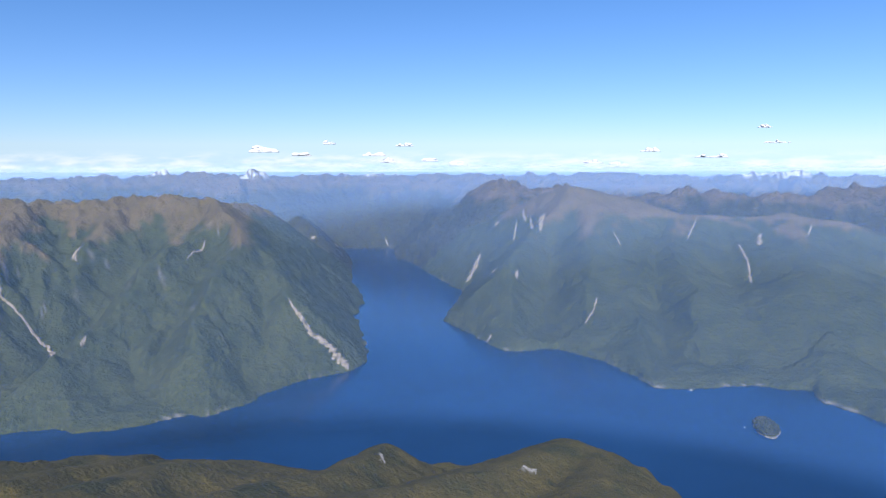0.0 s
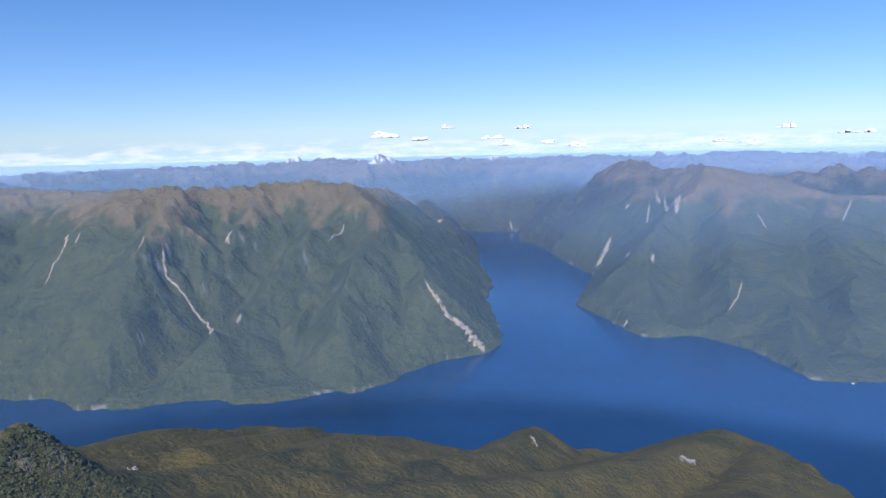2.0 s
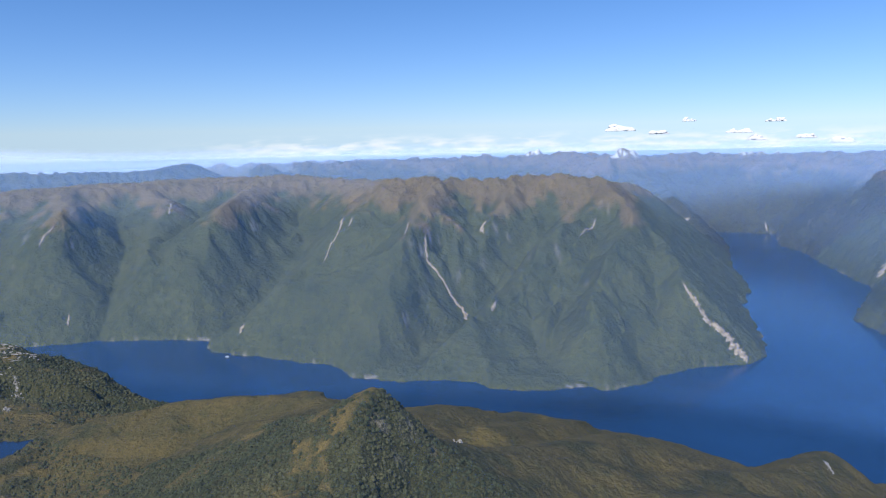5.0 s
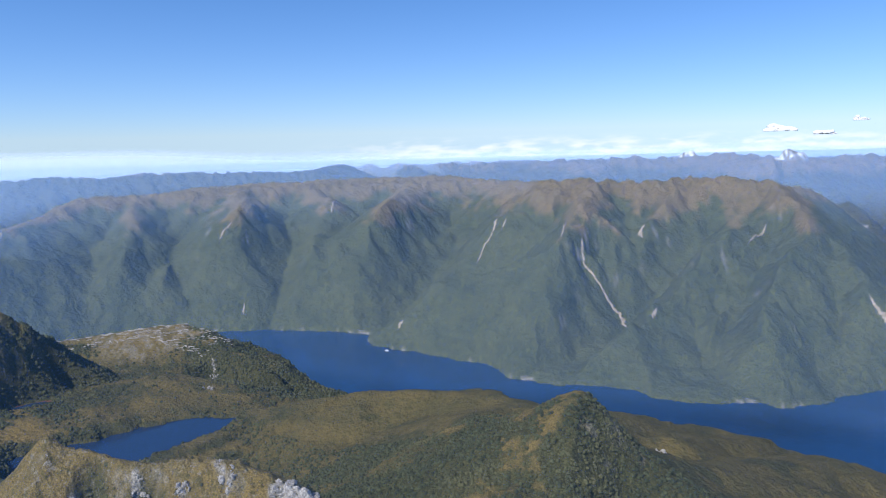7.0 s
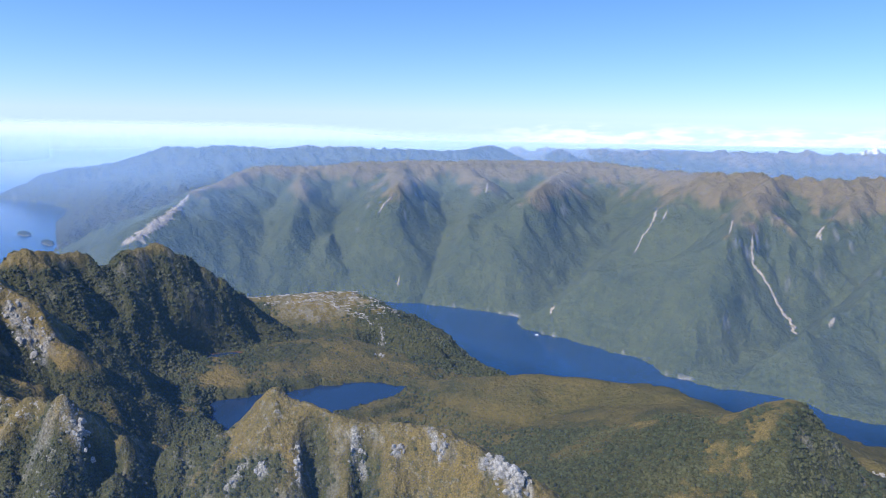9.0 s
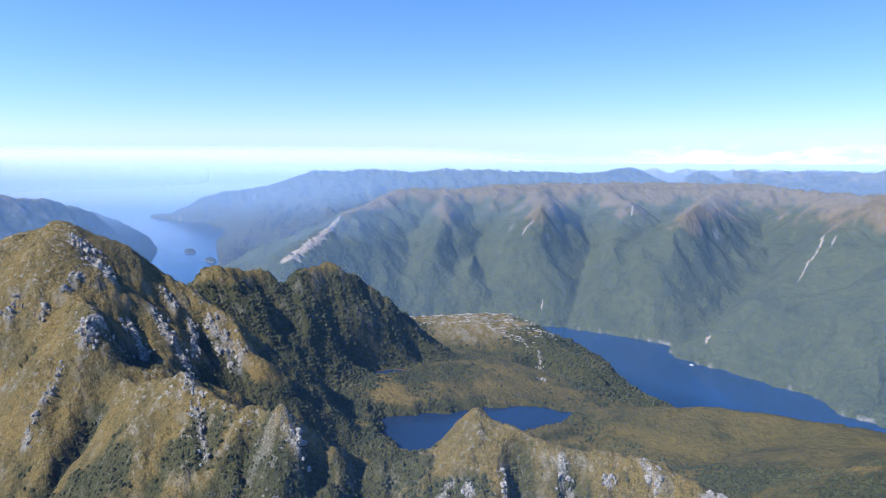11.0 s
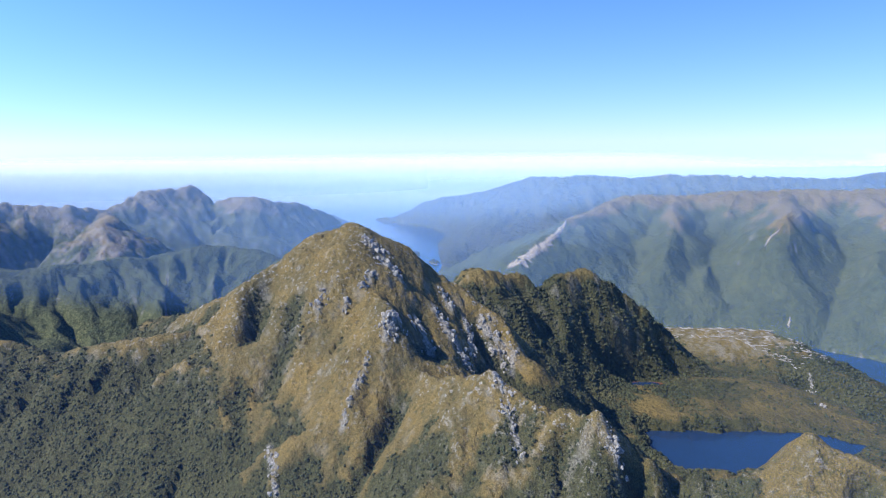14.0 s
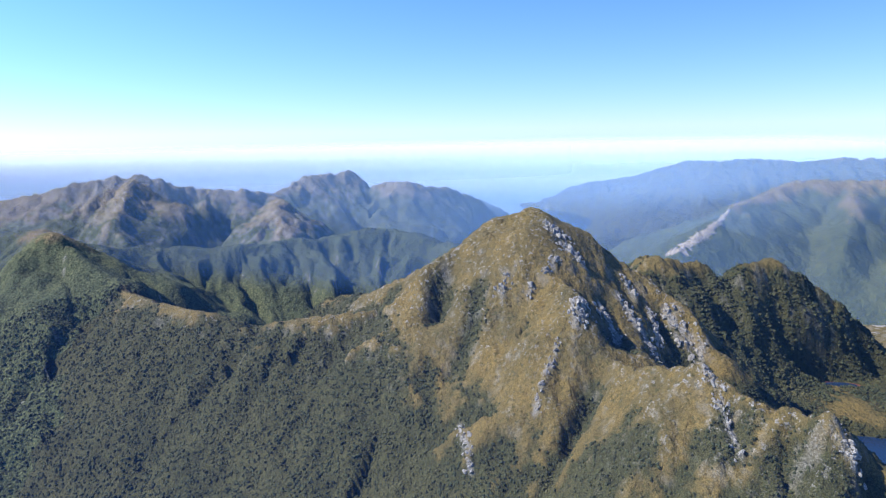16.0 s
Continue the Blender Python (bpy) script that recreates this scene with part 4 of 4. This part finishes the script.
# ---- things on the land ----
def ground(x, y):
    """Height of the land's own mesh at arrays of places."""
    x, y = np.asarray(x, float), np.asarray(y, float)
    r, a = np.hypot(x - CENTRE[0], y - CENTRE[1]), np.arctan2(-(x - CENTRE[0]), y - CENTRE[1])
    i = np.clip(np.searchsorted(REACH, r) - 1, 0, len(REACH) - 2)
    j = np.clip(np.searchsorted(TURNS, a) - 1, 0, len(TURNS) - 2)
    u, v = np.clip((r - REACH[i]) / (REACH[i + 1] - REACH[i]), 0, 1), np.clip((a - TURNS[j]) / (TURNS[j + 1] - TURNS[j]), 0, 1)
    return (GH[i, j] * (1 - u) + GH[i + 1, j] * u) * (1 - v) + (GH[i, j + 1] * (1 - u) + GH[i + 1, j + 1] * u) * v


def cover_at(x, y):
    r, a = np.hypot(x - CENTRE[0], y - CENTRE[1]), np.arctan2(-(x - CENTRE[0]), y - CENTRE[1])
    i, j = np.clip(np.searchsorted(REACH, r), 0, len(REACH) - 1), np.clip(np.searchsorted(TURNS, a), 0, len(TURNS) - 1)
    return COVER.reshape(ROWS_N, COLS_N, 4)[i, j], GO[i, j]


def stone_material(name, dark, light, scale, moss=None, bare=(0.55, 0.9)):
    m, n, l, p = material(name)
    small, mid = grain(n, l, scale, 5, 0.65), grain(n, l, scale * 0.3, 5, 0.65, *bare)
    l.new(tint(n, l, tint(n, l, dark, light, small), moss or tuple(0.55 * v for v in dark), mid), p.inputs["Base Color"])
    p.inputs["Roughness"].default_value = 0.85
    bump(n, l, p, small, 0.5 / scale, 0.7)
    return m


SLIP = stone_material("broken_rock", (0.20, 0.17, 0.125), (0.50, 0.43, 0.32), 0.6, (0.05, 0.060, 0.026), (0.54, 0.72))
STONE = stone_material("grey_rock", (0.17, 0.165, 0.155), (0.52, 0.505, 0.475), 2.2)


def lines(points, n):
    """Even points, directions and widths along a line of (x, y, width)."""
    p = np.array(points, float)
    s = np.concatenate([[0], np.cumsum(np.hypot(*np.diff(p[:, :2], axis=0).T))])
    t = np.linspace(0, s[-1], n)
    x, y, w = (np.interp(t, s, p[:, k]) for k in range(3))
    dx, dy = np.gradient(x), np.gradient(y)
    long = np.hypot(dx, dy)
    return x, y, w, dx / long, dy / long, s[-1]


def slip(points, seed):
    """A landslide scar: a ragged strip of broken rock lying on the slope."""
    x, y, w, dx, dy, long = lines(points, max(14, int(sum(abs(p[1] - q[1]) + abs(p[0] - q[0]) for p, q in zip(points, points[1:])) / 0.9)))
    n, wide = len(x), 9
    across = np.linspace(-0.5, 0.5, wide)
    s = np.arange(n) * 0.35
    fade = np.minimum(1, np.minimum(np.arange(n) + 1, n - np.arange(n)) / 4.0)
    left, right = (0.85 * w * fade * np.clip(0.72 + 0.8 * fbm(2.6 * s, s * 0 + seed + k, 4, seed + j, 0.65), 0.3, 1.4) for k, j in ((0, 0), (40, 7)))
    wander = 0.35 * w * fbm(s * 0.6, s * 0 + seed + 9, 3, seed + 5)
    off = np.where(across < 0, across[None] * left[:, None], across[None] * right[:, None]) + wander[:, None]
    px, py = x[:, None] - dy[:, None] * off, y[:, None] + dx[:, None] * off
    dist = np.hypot(px + 40, py + 30)
    rise = np.clip(1 - (2 * np.abs(across)) ** 4, 0, 1)[None] * (0.25 + 0.0012 * dist) - 0.15 + 0.2 * pn(px * 0.9, py * 0.9, seed)
    verts = np.stack([px, py, ground(px, py) + rise], -1).reshape(-1, 3)
    grid = np.arange(n * wide).reshape(n, wide)
    q = np.stack([grid[:-1, :-1], grid[:-1, 1:], grid[1:, 1:], grid[1:, :-1]], -1).reshape(-1, 4)
    return mesh_from("landslide_scar", verts, q, SLIP, False)


SLIPS = [
    [(-116, 432, 1.8), (-107, 424, 3.9), (-99, 419, 6.4), (-89, 417, 7.7), (-80, 413, 7.7), (-75, 411, 7.0)],
    [(-282, 403, 3.1), (-274, 392, 1.9), (-264, 392, 2.3), (-254, 390, 3.0), (-247, 389, 3.0), (-239, 384, 5.1)],
    [(-263, 459, 2.1), (-262, 449, 3.7), (-258, 445, 1.2)],
    [(-375, 432, 3.6), (-370, 419, 2.6), (-367, 396, 1.3)],
    [(-367, 433, 2.2), (-364, 424, 1.8)],
    [(-304, 416, 1.6), (-287, 385, 1.9)],
    [(-190, 490, 2.1), (-191, 460, 1.2)],
    [(-216, 376, 2.1), (-216, 370, 2.8)],
    [(-359, 306, 2.6), (-359, 302, 3.3)],
    [(-540, 299, 1.4), (-538, 285, 3.3)],
    [(-546, 410, 2.1), (-524, 389, 2.0)],
    [(-384, 484, 2.4), (-380, 478, 1.9)],
    [(-487, 271, 1.7), (-482, 266, 2.1)],
    [(-638, 164, 4.4), (-615, 148, 5.6), (-600, 131, 10.0), (-595, 119, 11.7), (-587, 108, 10.6), (-596, 101, 8.1)],
    [(89, 506, 1.7), (83, 489, 2.0), (76, 477, 2.0)],
    [(239, 601, 2.6), (229, 576, 6.0)],
    [(217, 586, 2.0), (212, 553, 2.4), (203, 520, 2.7)],
    [(120, 613, 1.5), (121, 587, 1.4)],
    [(22, 738, 4.7), (25.3, 734.7, 4.7)],
    [(49, 720, 2.3), (50, 687, 3.3)],
    [(55, 690, 2.4), (53, 640, 2.8)],
    [(66, 668, 2.0), (60, 634, 2.6)],
    [(42, 704, 2.2), (38, 672, 2.8)],
    [(62, 668, 4.3), (59, 631, 3.1)],
    [(6, 701, 5.6), (0, 682, 8.3), (-6, 669, 6.5)],
    [(15, 570, 3.7), (17.6, 567.4, 3.7)],
    [(35, 563, 3.6), (33, 550, 2.7)],
    [(12, 481, 2.8), (10, 478, 3.6)],
    [(196, 634, 1.6), (177, 592, 1.5)],
    [(280, 599, 2.1), (265, 572, 1.5)],
    [(-192, 830, 5.5), (-188.2, 826.1, 5.5)],
    [(-174, 880, 4.3), (-171.0, 877.0, 4.3)],
    [(-123, 977, 2.4), (-119, 966, 3.1)],
]
for n, points in enumerate(SLIPS):
    tagged(slip(points, 200 + n), "pale bare landslide scar of broken rock on the forested slope", "landslide", "scars on the slopes")


bm = bmesh.new()
bmesh.ops.create_icosphere(bm, subdivisions=1, radius=1)
bm.verts.index_update()
ICO_V = np.array([v.co for v in bm.verts])
ICO_F = np.array([[v.index for v in f.verts] for f in bm.faces])
bm.free()


# a tree's crown from above: tip and two rings, open below
CROWN_V = np.array([(0, 0, 1.0)] + [(0.62 * math.cos(k * 1.2566), 0.62 * math.sin(k * 1.2566), 0.62) for k in range(5)] + [(math.cos(k * 1.2566 + 0.63), math.sin(k * 1.2566 + 0.63), -0.35) for k in range(5)])
CROWN_F = np.array([(0, 1 + k, 1 + (k + 1) % 5) for k in range(5)] + [(1 + k, 6 + k, 1 + (k + 1) % 5) for k in range(5)] + [(6 + k, 6 + (k + 1) % 5, 1 + (k + 1) % 5) for k in range(5)])


def lumps(name, x, y, z, sx, sz, mat, rng, rough=0.25, smooth=False, crowns=False):
    """Many small uneven lumps as one mesh."""
    n = len(x)
    shape_v, shape_f = (CROWN_V, CROWN_F) if crowns else (ICO_V, ICO_F)
    turn = rng.uniform(0, 2 * np.pi, n)
    v = shape_v[None] * (1 + rough * rng.uniform(-1, 1, (n, len(shape_v), 1)))
    c, s = np.cos(turn)[:, None], np.sin(turn)[:, None]
    stretch = rng.uniform(0.75, 1.3, n)[:, None]
    vx, vy = v[..., 0] * stretch, v[..., 1] / stretch
    out = np.stack([x[:, None] + sx[:, None] * (c * vx - s * vy), y[:, None] + sx[:, None] * (s * vx + c * vy), z[:, None] + sz[:, None] * v[..., 2]], -1)
    faces = (shape_f[None] + len(shape_v) * np.arange(n)[:, None, None]).reshape(-1, 3)
    return mesh_from(name, out.reshape(-1, 3), faces, mat, smooth)


ROCKS = []
for k in range(7):
    rng = np.random.default_rng(60 + k)
    v = ICO_V * (1 + 0.38 * rng.uniform(-1, 1, (len(ICO_V), 1))) * (1.25, 0.75, 1.0)
    bm = bmesh.new()
    corners = [bm.verts.new(c) for c in v]
    for f in ICO_F:
        bm.faces.new([corners[i] for i in f])
    me = bpy.data.meshes.new("rock")
    bm.to_mesh(me)
    bm.free()
    me.materials.append(STONE)
    ROCKS.append(me)


def outcrop(points, seed, label):
    """A rib of bare rock: blocks of all sizes half sunk in the slope."""
    rng = np.random.default_rng(seed)
    long = sum(math.hypot(q[0] - p[0], q[1] - p[1]) for p, q in zip(points, points[1:]))
    area = long * sum(p[2] for p in points) / len(points)
    n = int(np.clip(area * 4.5, 24, 110))
    x, y, w, dx, dy, _ = lines(points, 60)
    k = rng.integers(0, 60, n)
    off = w[k] * np.clip(rng.normal(0, 0.5, n), -1.1, 1.1)
    px, py = x[k] - dy[k] * off + rng.normal(0, 0.25, n), y[k] + dx[k] * off + rng.normal(0, 0.25, n)
    size = (0.09 + 0.45 * rng.uniform(0, 1, n) ** 2.2) * (0.7 + 0.25 * np.minimum(w[k], 3))
    pz = ground(px, py)
    top = new("rock_outcrop")
    top.location = (px[0], py[0], pz[0])
    for i in range(n):
        ob = new("rock", ROCKS[rng.integers(0, 7)])
        ob.parent = top
        ob.location = (px[i] - px[0], py[i] - py[0], pz[i] - pz[0] + 0.1 * size[i])
        ob.rotation_euler = (rng.normal(0, 0.35), rng.normal(0, 0.35), math.atan2(dy[k[i]], dx[k[i]]) + rng.normal(0, 0.5))
        ob.scale = (size[i], size[i] * rng.uniform(0.7, 1.2), size[i] * rng.uniform(0.8, 1.6))
    return tagged(top, label, "rock", "rock ribs on the ridge")


def pavement_of_rock(seed):
    """The bluff's bare top: long low slabs lying along the strata, with tussock between them."""
    rng = np.random.default_rng(seed)
    top = new("rock_outcrop")
    top.location = (-330.0, 120.0, 0.0)
    placed = 0
    while placed < 290:
        t, off = rng.uniform(0, 1), rng.uniform(-1, 1)
        x = -368 + 78 * t + rng.normal(0, 1.0)
        y = np.interp(x, [-370, -345, -322, -290], [101, 118, 128, 131]) + off * np.interp(x, [-370, -350, -320, -290], [9, 13, 12, 7])
        if pn(np.array(x / 9), np.array(y / 5), 5) < -0.25:
            continue
        size = rng.uniform(0.22, 0.55)
        ob = new("rock", ROCKS[rng.integers(0, 7)])
        ob.parent = top
        ob.location = (x + 330, y - 120, float(ground(x, y)) + 0.05)
        ob.rotation_euler = (rng.normal(0, 0.1), rng.normal(0, 0.1), radians(38) + rng.normal(0, 0.35))
        ob.scale = (size * rng.uniform(1.6, 3.8), size * rng.uniform(0.6, 1.0), size * rng.uniform(0.4, 0.8))
        placed += 1
    return tagged(top, "low pale grey rock slabs among tussock on the bluff's top", "rock", "rock ribs on the ridge")


pavement_of_rock(77)
for n, points in enumerate(RIBS):
    outcrop(points, 300 + n, "rib of broken grey rock standing out of golden tussock")


# ---- forest ----
def crown_material():
    m, n, l, p = material("forest_crowns")
    geo = n.new("ShaderNodeNewGeometry")
    base = tint(n, l, tint(n, l, (0.038, 0.046, 0.032), (0.086, 0.098, 0.056), geo.outputs["Random Per Island"]), (0.135, 0.130, 0.066), grain(n, l, 0.06, 3, 0.5, 0.5, 0.75))
    l.new(tint(n, l, base, (0.03, 0.045, 0.018), grain(n, l, 3.0, 3, 0.6, 0.45, 0.8)), p.inputs["Base Color"])
    p.inputs["Roughness"].default_value, p.inputs["Specular IOR Level"].default_value = 0.9, 0.1
    bump(n, l, p, grain(n, l, 5.0, 3, 0.6), 0.15, 0.8)
    return m


CROWNS = crown_material()
rng = np.random.default_rng(5)
reach = np.sqrt(rng.uniform(70 ** 2, 350 ** 2, 420000))
turn = np.radians(rng.uniform(-42, 136, len(reach)))
tx, ty = CENTRE[0] - reach * np.sin(turn), CENTRE[1] + reach * np.cos(turn)
cover, own = cover_at(tx, ty)
tz = ground(tx, ty)
chance = np.clip(1.15 - 1.5 * cover[:, 0] - 1.5 * cover[:, 1], 0.0, 1) * np.clip(1.15 - reach / 420, 0.3, 1)
near_own = np.isin(own, [REALMS.index(k) for k in ("plateau", "peak", "dome", "bluff", "valley")])
chance = np.where((own == REALMS.index("plateau")) & (ty > 50), chance, chance)
chance = np.where(((own == REALMS.index("plateau")) & (ty > 98)) | ((ty > 98) & (tx > -225)) | (np.hypot((tx - POND[0]) / POND[2], (ty - POND[1]) / POND[3]) < 1.4), 0, chance)
chance = np.where((own == REALMS.index("bluff")) & (ty < 114) & (ty > 66) & (tx > -330), 0.15 * chance, chance)
keep = (tz > 1.0) & near_own & (rng.uniform(0, 1, len(tx)) < chance)
tx, ty, tz, own, reach = tx[keep][:92000], ty[keep][:92000], tz[keep][:92000], own[keep][:92000], reach[keep][:92000]
for realm in ("plateau", "peak", "dome", "bluff", "valley"):
    pick = own == REALMS.index(realm)
    if pick.sum() < 5:
        continue
    size = rng.uniform(0.14, 0.33, pick.sum()) * (0.8 + reach[pick] / 280) * (1.3 if realm in ("plateau", "dome", "bluff") else 1.0)
    ob = lumps("forest", tx[pick], ty[pick], tz[pick] + 0.18 * size, size, size * rng.uniform(0.45, 0.85, pick.sum()), CROWNS, rng, 0.28, False, True)
    tagged(ob, "dense dark green native forest of small rounded crowns", "forest", kind="stuff")


# ---- islands ----
def island(x, y, a, b, turn, high, label):
    n, m = 40, 14
    t, r = np.meshgrid(np.linspace(0, 2 * np.pi, n, endpoint=False), np.linspace(0, 1, m), indexing="ij")
    edge = 1 + 0.18 * pn(np.cos(t) * 1.6 + x, np.sin(t) * 1.6 + y, 7)
    px, py = a * r * edge * np.cos(t), b * r * edge * np.sin(t)
    wx, wy = x + px * math.cos(turn) - py * math.sin(turn), y + px * math.sin(turn) + py * math.cos(turn)
    z = high * (1 - r ** 2.2) * (1 + 0.3 * pn(wx / 2.5, wy / 2.5, 3)) - 0.25 + 0.5 * (1 - r)
    grid = np.arange(n * m).reshape(n, m)
    q = np.stack([grid[:, :-1], grid[:, 1:], np.roll(grid, -1, 0)[:, 1:], np.roll(grid, -1, 0)[:, :-1]], -1).reshape(-1, 4)
    top = new("island")
    ob = mesh_from("land", np.stack([wx, wy, z], -1).reshape(-1, 3), q, MID_MAT)
    layer = ob.data.color_attributes.new("cover", "FLOAT_COLOR", "POINT")
    bare = step(0.5, 0.15, z)
    layer.data.foreach_set("color", np.ascontiguousarray(np.stack([0.25 + 0 * z, bare, 0.5 + 0 * z, 1 + 0 * z], -1), np.float32).ravel())
    ob.parent = top
    rng = np.random.default_rng(int(abs(x)))
    count = int(a * b * 2.2)
    rr, tt = np.sqrt(rng.uniform(0, 0.85, count)), rng.uniform(0, 2 * np.pi, count)
    px, py = a * rr * np.cos(tt), b * rr * np.sin(tt)
    size = rng.uniform(0.5, 0.9, count)
    trees = lumps("trees", x + px * math.cos(turn) - py * math.sin(turn), y + px * math.sin(turn) + py * math.cos(turn), high * (1 - rr ** 2.2) + 0.5 * size, size, size, CROWNS, rng)
    trees.parent = top
    return tagged(top, label, "island")


island(139.5, 330, 6.0, 13.0, -0.25, 2.2, "small forested island with a pale rocky shore in the fjord")
island(-965, 84, 14, 6, 0.2, 3, "low forested islet near the mouth of the inlet")
island(-886, 95, 16, 5, 0.1, 3, "low forested islet near the mouth of the inlet")


# ---- clouds ----
def cloud_material():
    m, n, l, p = material("cloud")
    n.remove(p)
    lit, geo, lean, unit = (n.new(k) for k in ("ShaderNodeBsdfDiffuse", "ShaderNodeNewGeometry", "ShaderNodeVectorMath", "ShaderNodeVectorMath"))
    # light wanders through the drops, so that the shading is soft and leans to the sun
    lit.inputs[0].default_value = (0.62, 0.64, 0.68, 1)
    lean.operation, unit.operation = "ADD", "NORMALIZE"
    lean.inputs[1].default_value = (0.9 * SUN_SIDE[0] * _c, 0.9 * SUN_SIDE[1] * _c, 0.9 * math.sin(radians(SUN_ELEV)))
    l.new(geo.outputs["Normal"], lean.inputs[0])
    l.new(lean.outputs[0], unit.inputs[0])
    l.new(unit.outputs[0], lit.inputs["Normal"])
    l.new(lit.outputs[0], n["Material Output"].inputs[0])
    return m


CLOUD = cloud_material()
bm = bmesh.new()
bmesh.ops.create_icosphere(bm, subdivisions=2, radius=1)
bm.verts.index_update()
PUFF_V = np.array([v.co for v in bm.verts])
PUFF_F = np.array([[v.index for v in f.verts] for f in bm.faces])
bm.free()


def cloud(azimuth, rise, far, wide, high, seed, puffs=40):
    """A flat-bottomed heap of many small puffs at that bearing (degrees left of +y) and rise over eye level."""
    rng = np.random.default_rng(seed)
    a = radians(azimuth)
    cx, cy, cz = -far * math.sin(a), far * math.cos(a), 131 + far * math.tan(radians(rise))
    heaps = rng.uniform(-0.42, 0.42, 4)
    verts, faces = [], []
    for k in range(puffs):
        u = np.clip(rng.choice(heaps) + rng.normal(0, 0.1), -0.5, 0.5) if k % 3 else rng.uniform(-0.5, 0.5)
        crown = high * (0.25 + 0.75 * math.exp(-(np.abs(heaps - u).min() / 0.09) ** 2)) * (1 - 1.6 * u * u)
        size = high * rng.uniform(0.12, 0.34)
        v = PUFF_V * (1 + 0.3 * np.array([noise.noise(Vector(p) * 1.7 + Vector((k, seed, 0))) for p in PUFF_V])[:, None])
        v = v * (size * rng.uniform(1.2, 2.4), size * 1.5, size)
        lift = rng.uniform(0, 1) ** 1.5 * max(crown - size, 0)
        v[:, 2] = np.maximum(v[:, 2] + lift, -0.06 * high)
        v[:, 0] += u * wide
        v[:, 1] += rng.uniform(-0.2, 0.2) * wide
        c, s = math.cos(a), math.sin(a)
        verts.append(np.stack([cx + c * v[:, 0] - s * v[:, 1], cy + s * v[:, 0] + c * v[:, 1], cz + v[:, 2]], -1))
        faces.append(PUFF_F + k * len(PUFF_V))
    ob = mesh_from("cloud", np.concatenate(verts), np.concatenate(faces), CLOUD)
    return tagged(ob, "small white flat-bottomed cumulus cloud far over the ranges", "cloud", "clouds over the horizon")


for n, (az, rise, px, py) in enumerate([(16.6, 0.1, 52, 16), (13.7, -0.2, 40, 9), (11.6, 0.7, 30, 8), (8.1, -0.2, 50, 10), (6.8, -0.75, 34, 10), (5.6, 0.55, 36, 8), (3.6, -0.65, 30, 9),
                                        (1.3, -1.0, 34, 12), (-9.4, -0.8, 40, 9), (-11.3, -1.15, 40, 14), (-13.6, 0.1, 40, 9), (-18.1, -0.35, 60, 9), (-21.7, 1.8, 26, 6), (-22.5, 0.7, 50, 5)]):
    cloud(az, rise, 3000, px * 2100 / 1255, py * 2900 / 1255, 400 + n)

# ---- boats ----
def paint(name, colour):
    m, n, l, p = material(name)
    l.new(tint(n, l, colour, tuple(0.8 * v for v in colour), grain(n, l, 3.0)), p.inputs["Base Color"])
    p.inputs["Roughness"].default_value = 0.4
    return m


WHITE = paint("white_paint", (0.8, 0.8, 0.8))


def boat(x, y, turn, long, label):
    top = new("boat")
    top.matrix_world = pose(x, y, 0.0, 0, 0, turn)
    bm = bmesh.new()
    ring = [(-0.5, -0.14), (0.2, -0.16), (0.5, 0), (0.2, 0.16), (-0.5, 0.14)]
    low, up = [bm.verts.new((px * long * 0.9, py * long * 0.8, -0.03)) for px, py in ring], [bm.verts.new((px * long, py * long, 0.11 * long)) for px, py in ring]
    bm.faces.new(up)
    bm.faces.new(low[::-1])
    for k in range(5):
        bm.faces.new((low[k], low[(k + 1) % 5], up[(k + 1) % 5], up[k]))
    part("hull", bm, WHITE, top)
    bm = bmesh.new()
    bmesh.ops.create_cube(bm, size=1, matrix=Matrix.Translation((-0.05 * long, 0, 0.18 * long)) @ Matrix.Diagonal((0.5 * long, 0.22 * long, 0.15 * long, 1)))
    bmesh.ops.bevel(bm, geom=bm.edges[:], offset=0.02 * long, segments=1, affect="EDGES")
    part("cabin", bm, WHITE, top)
    return tagged(top, label, "boat", "boats on the fjord")


boat(-355, 287, 20, 2.6, "white cruise boat close to the forested shore")
boat(120, 383, 160, 1.8, "small white boat at the far shore")
boat(129.5, 330, 80, 1.4, "small white boat beside the island")
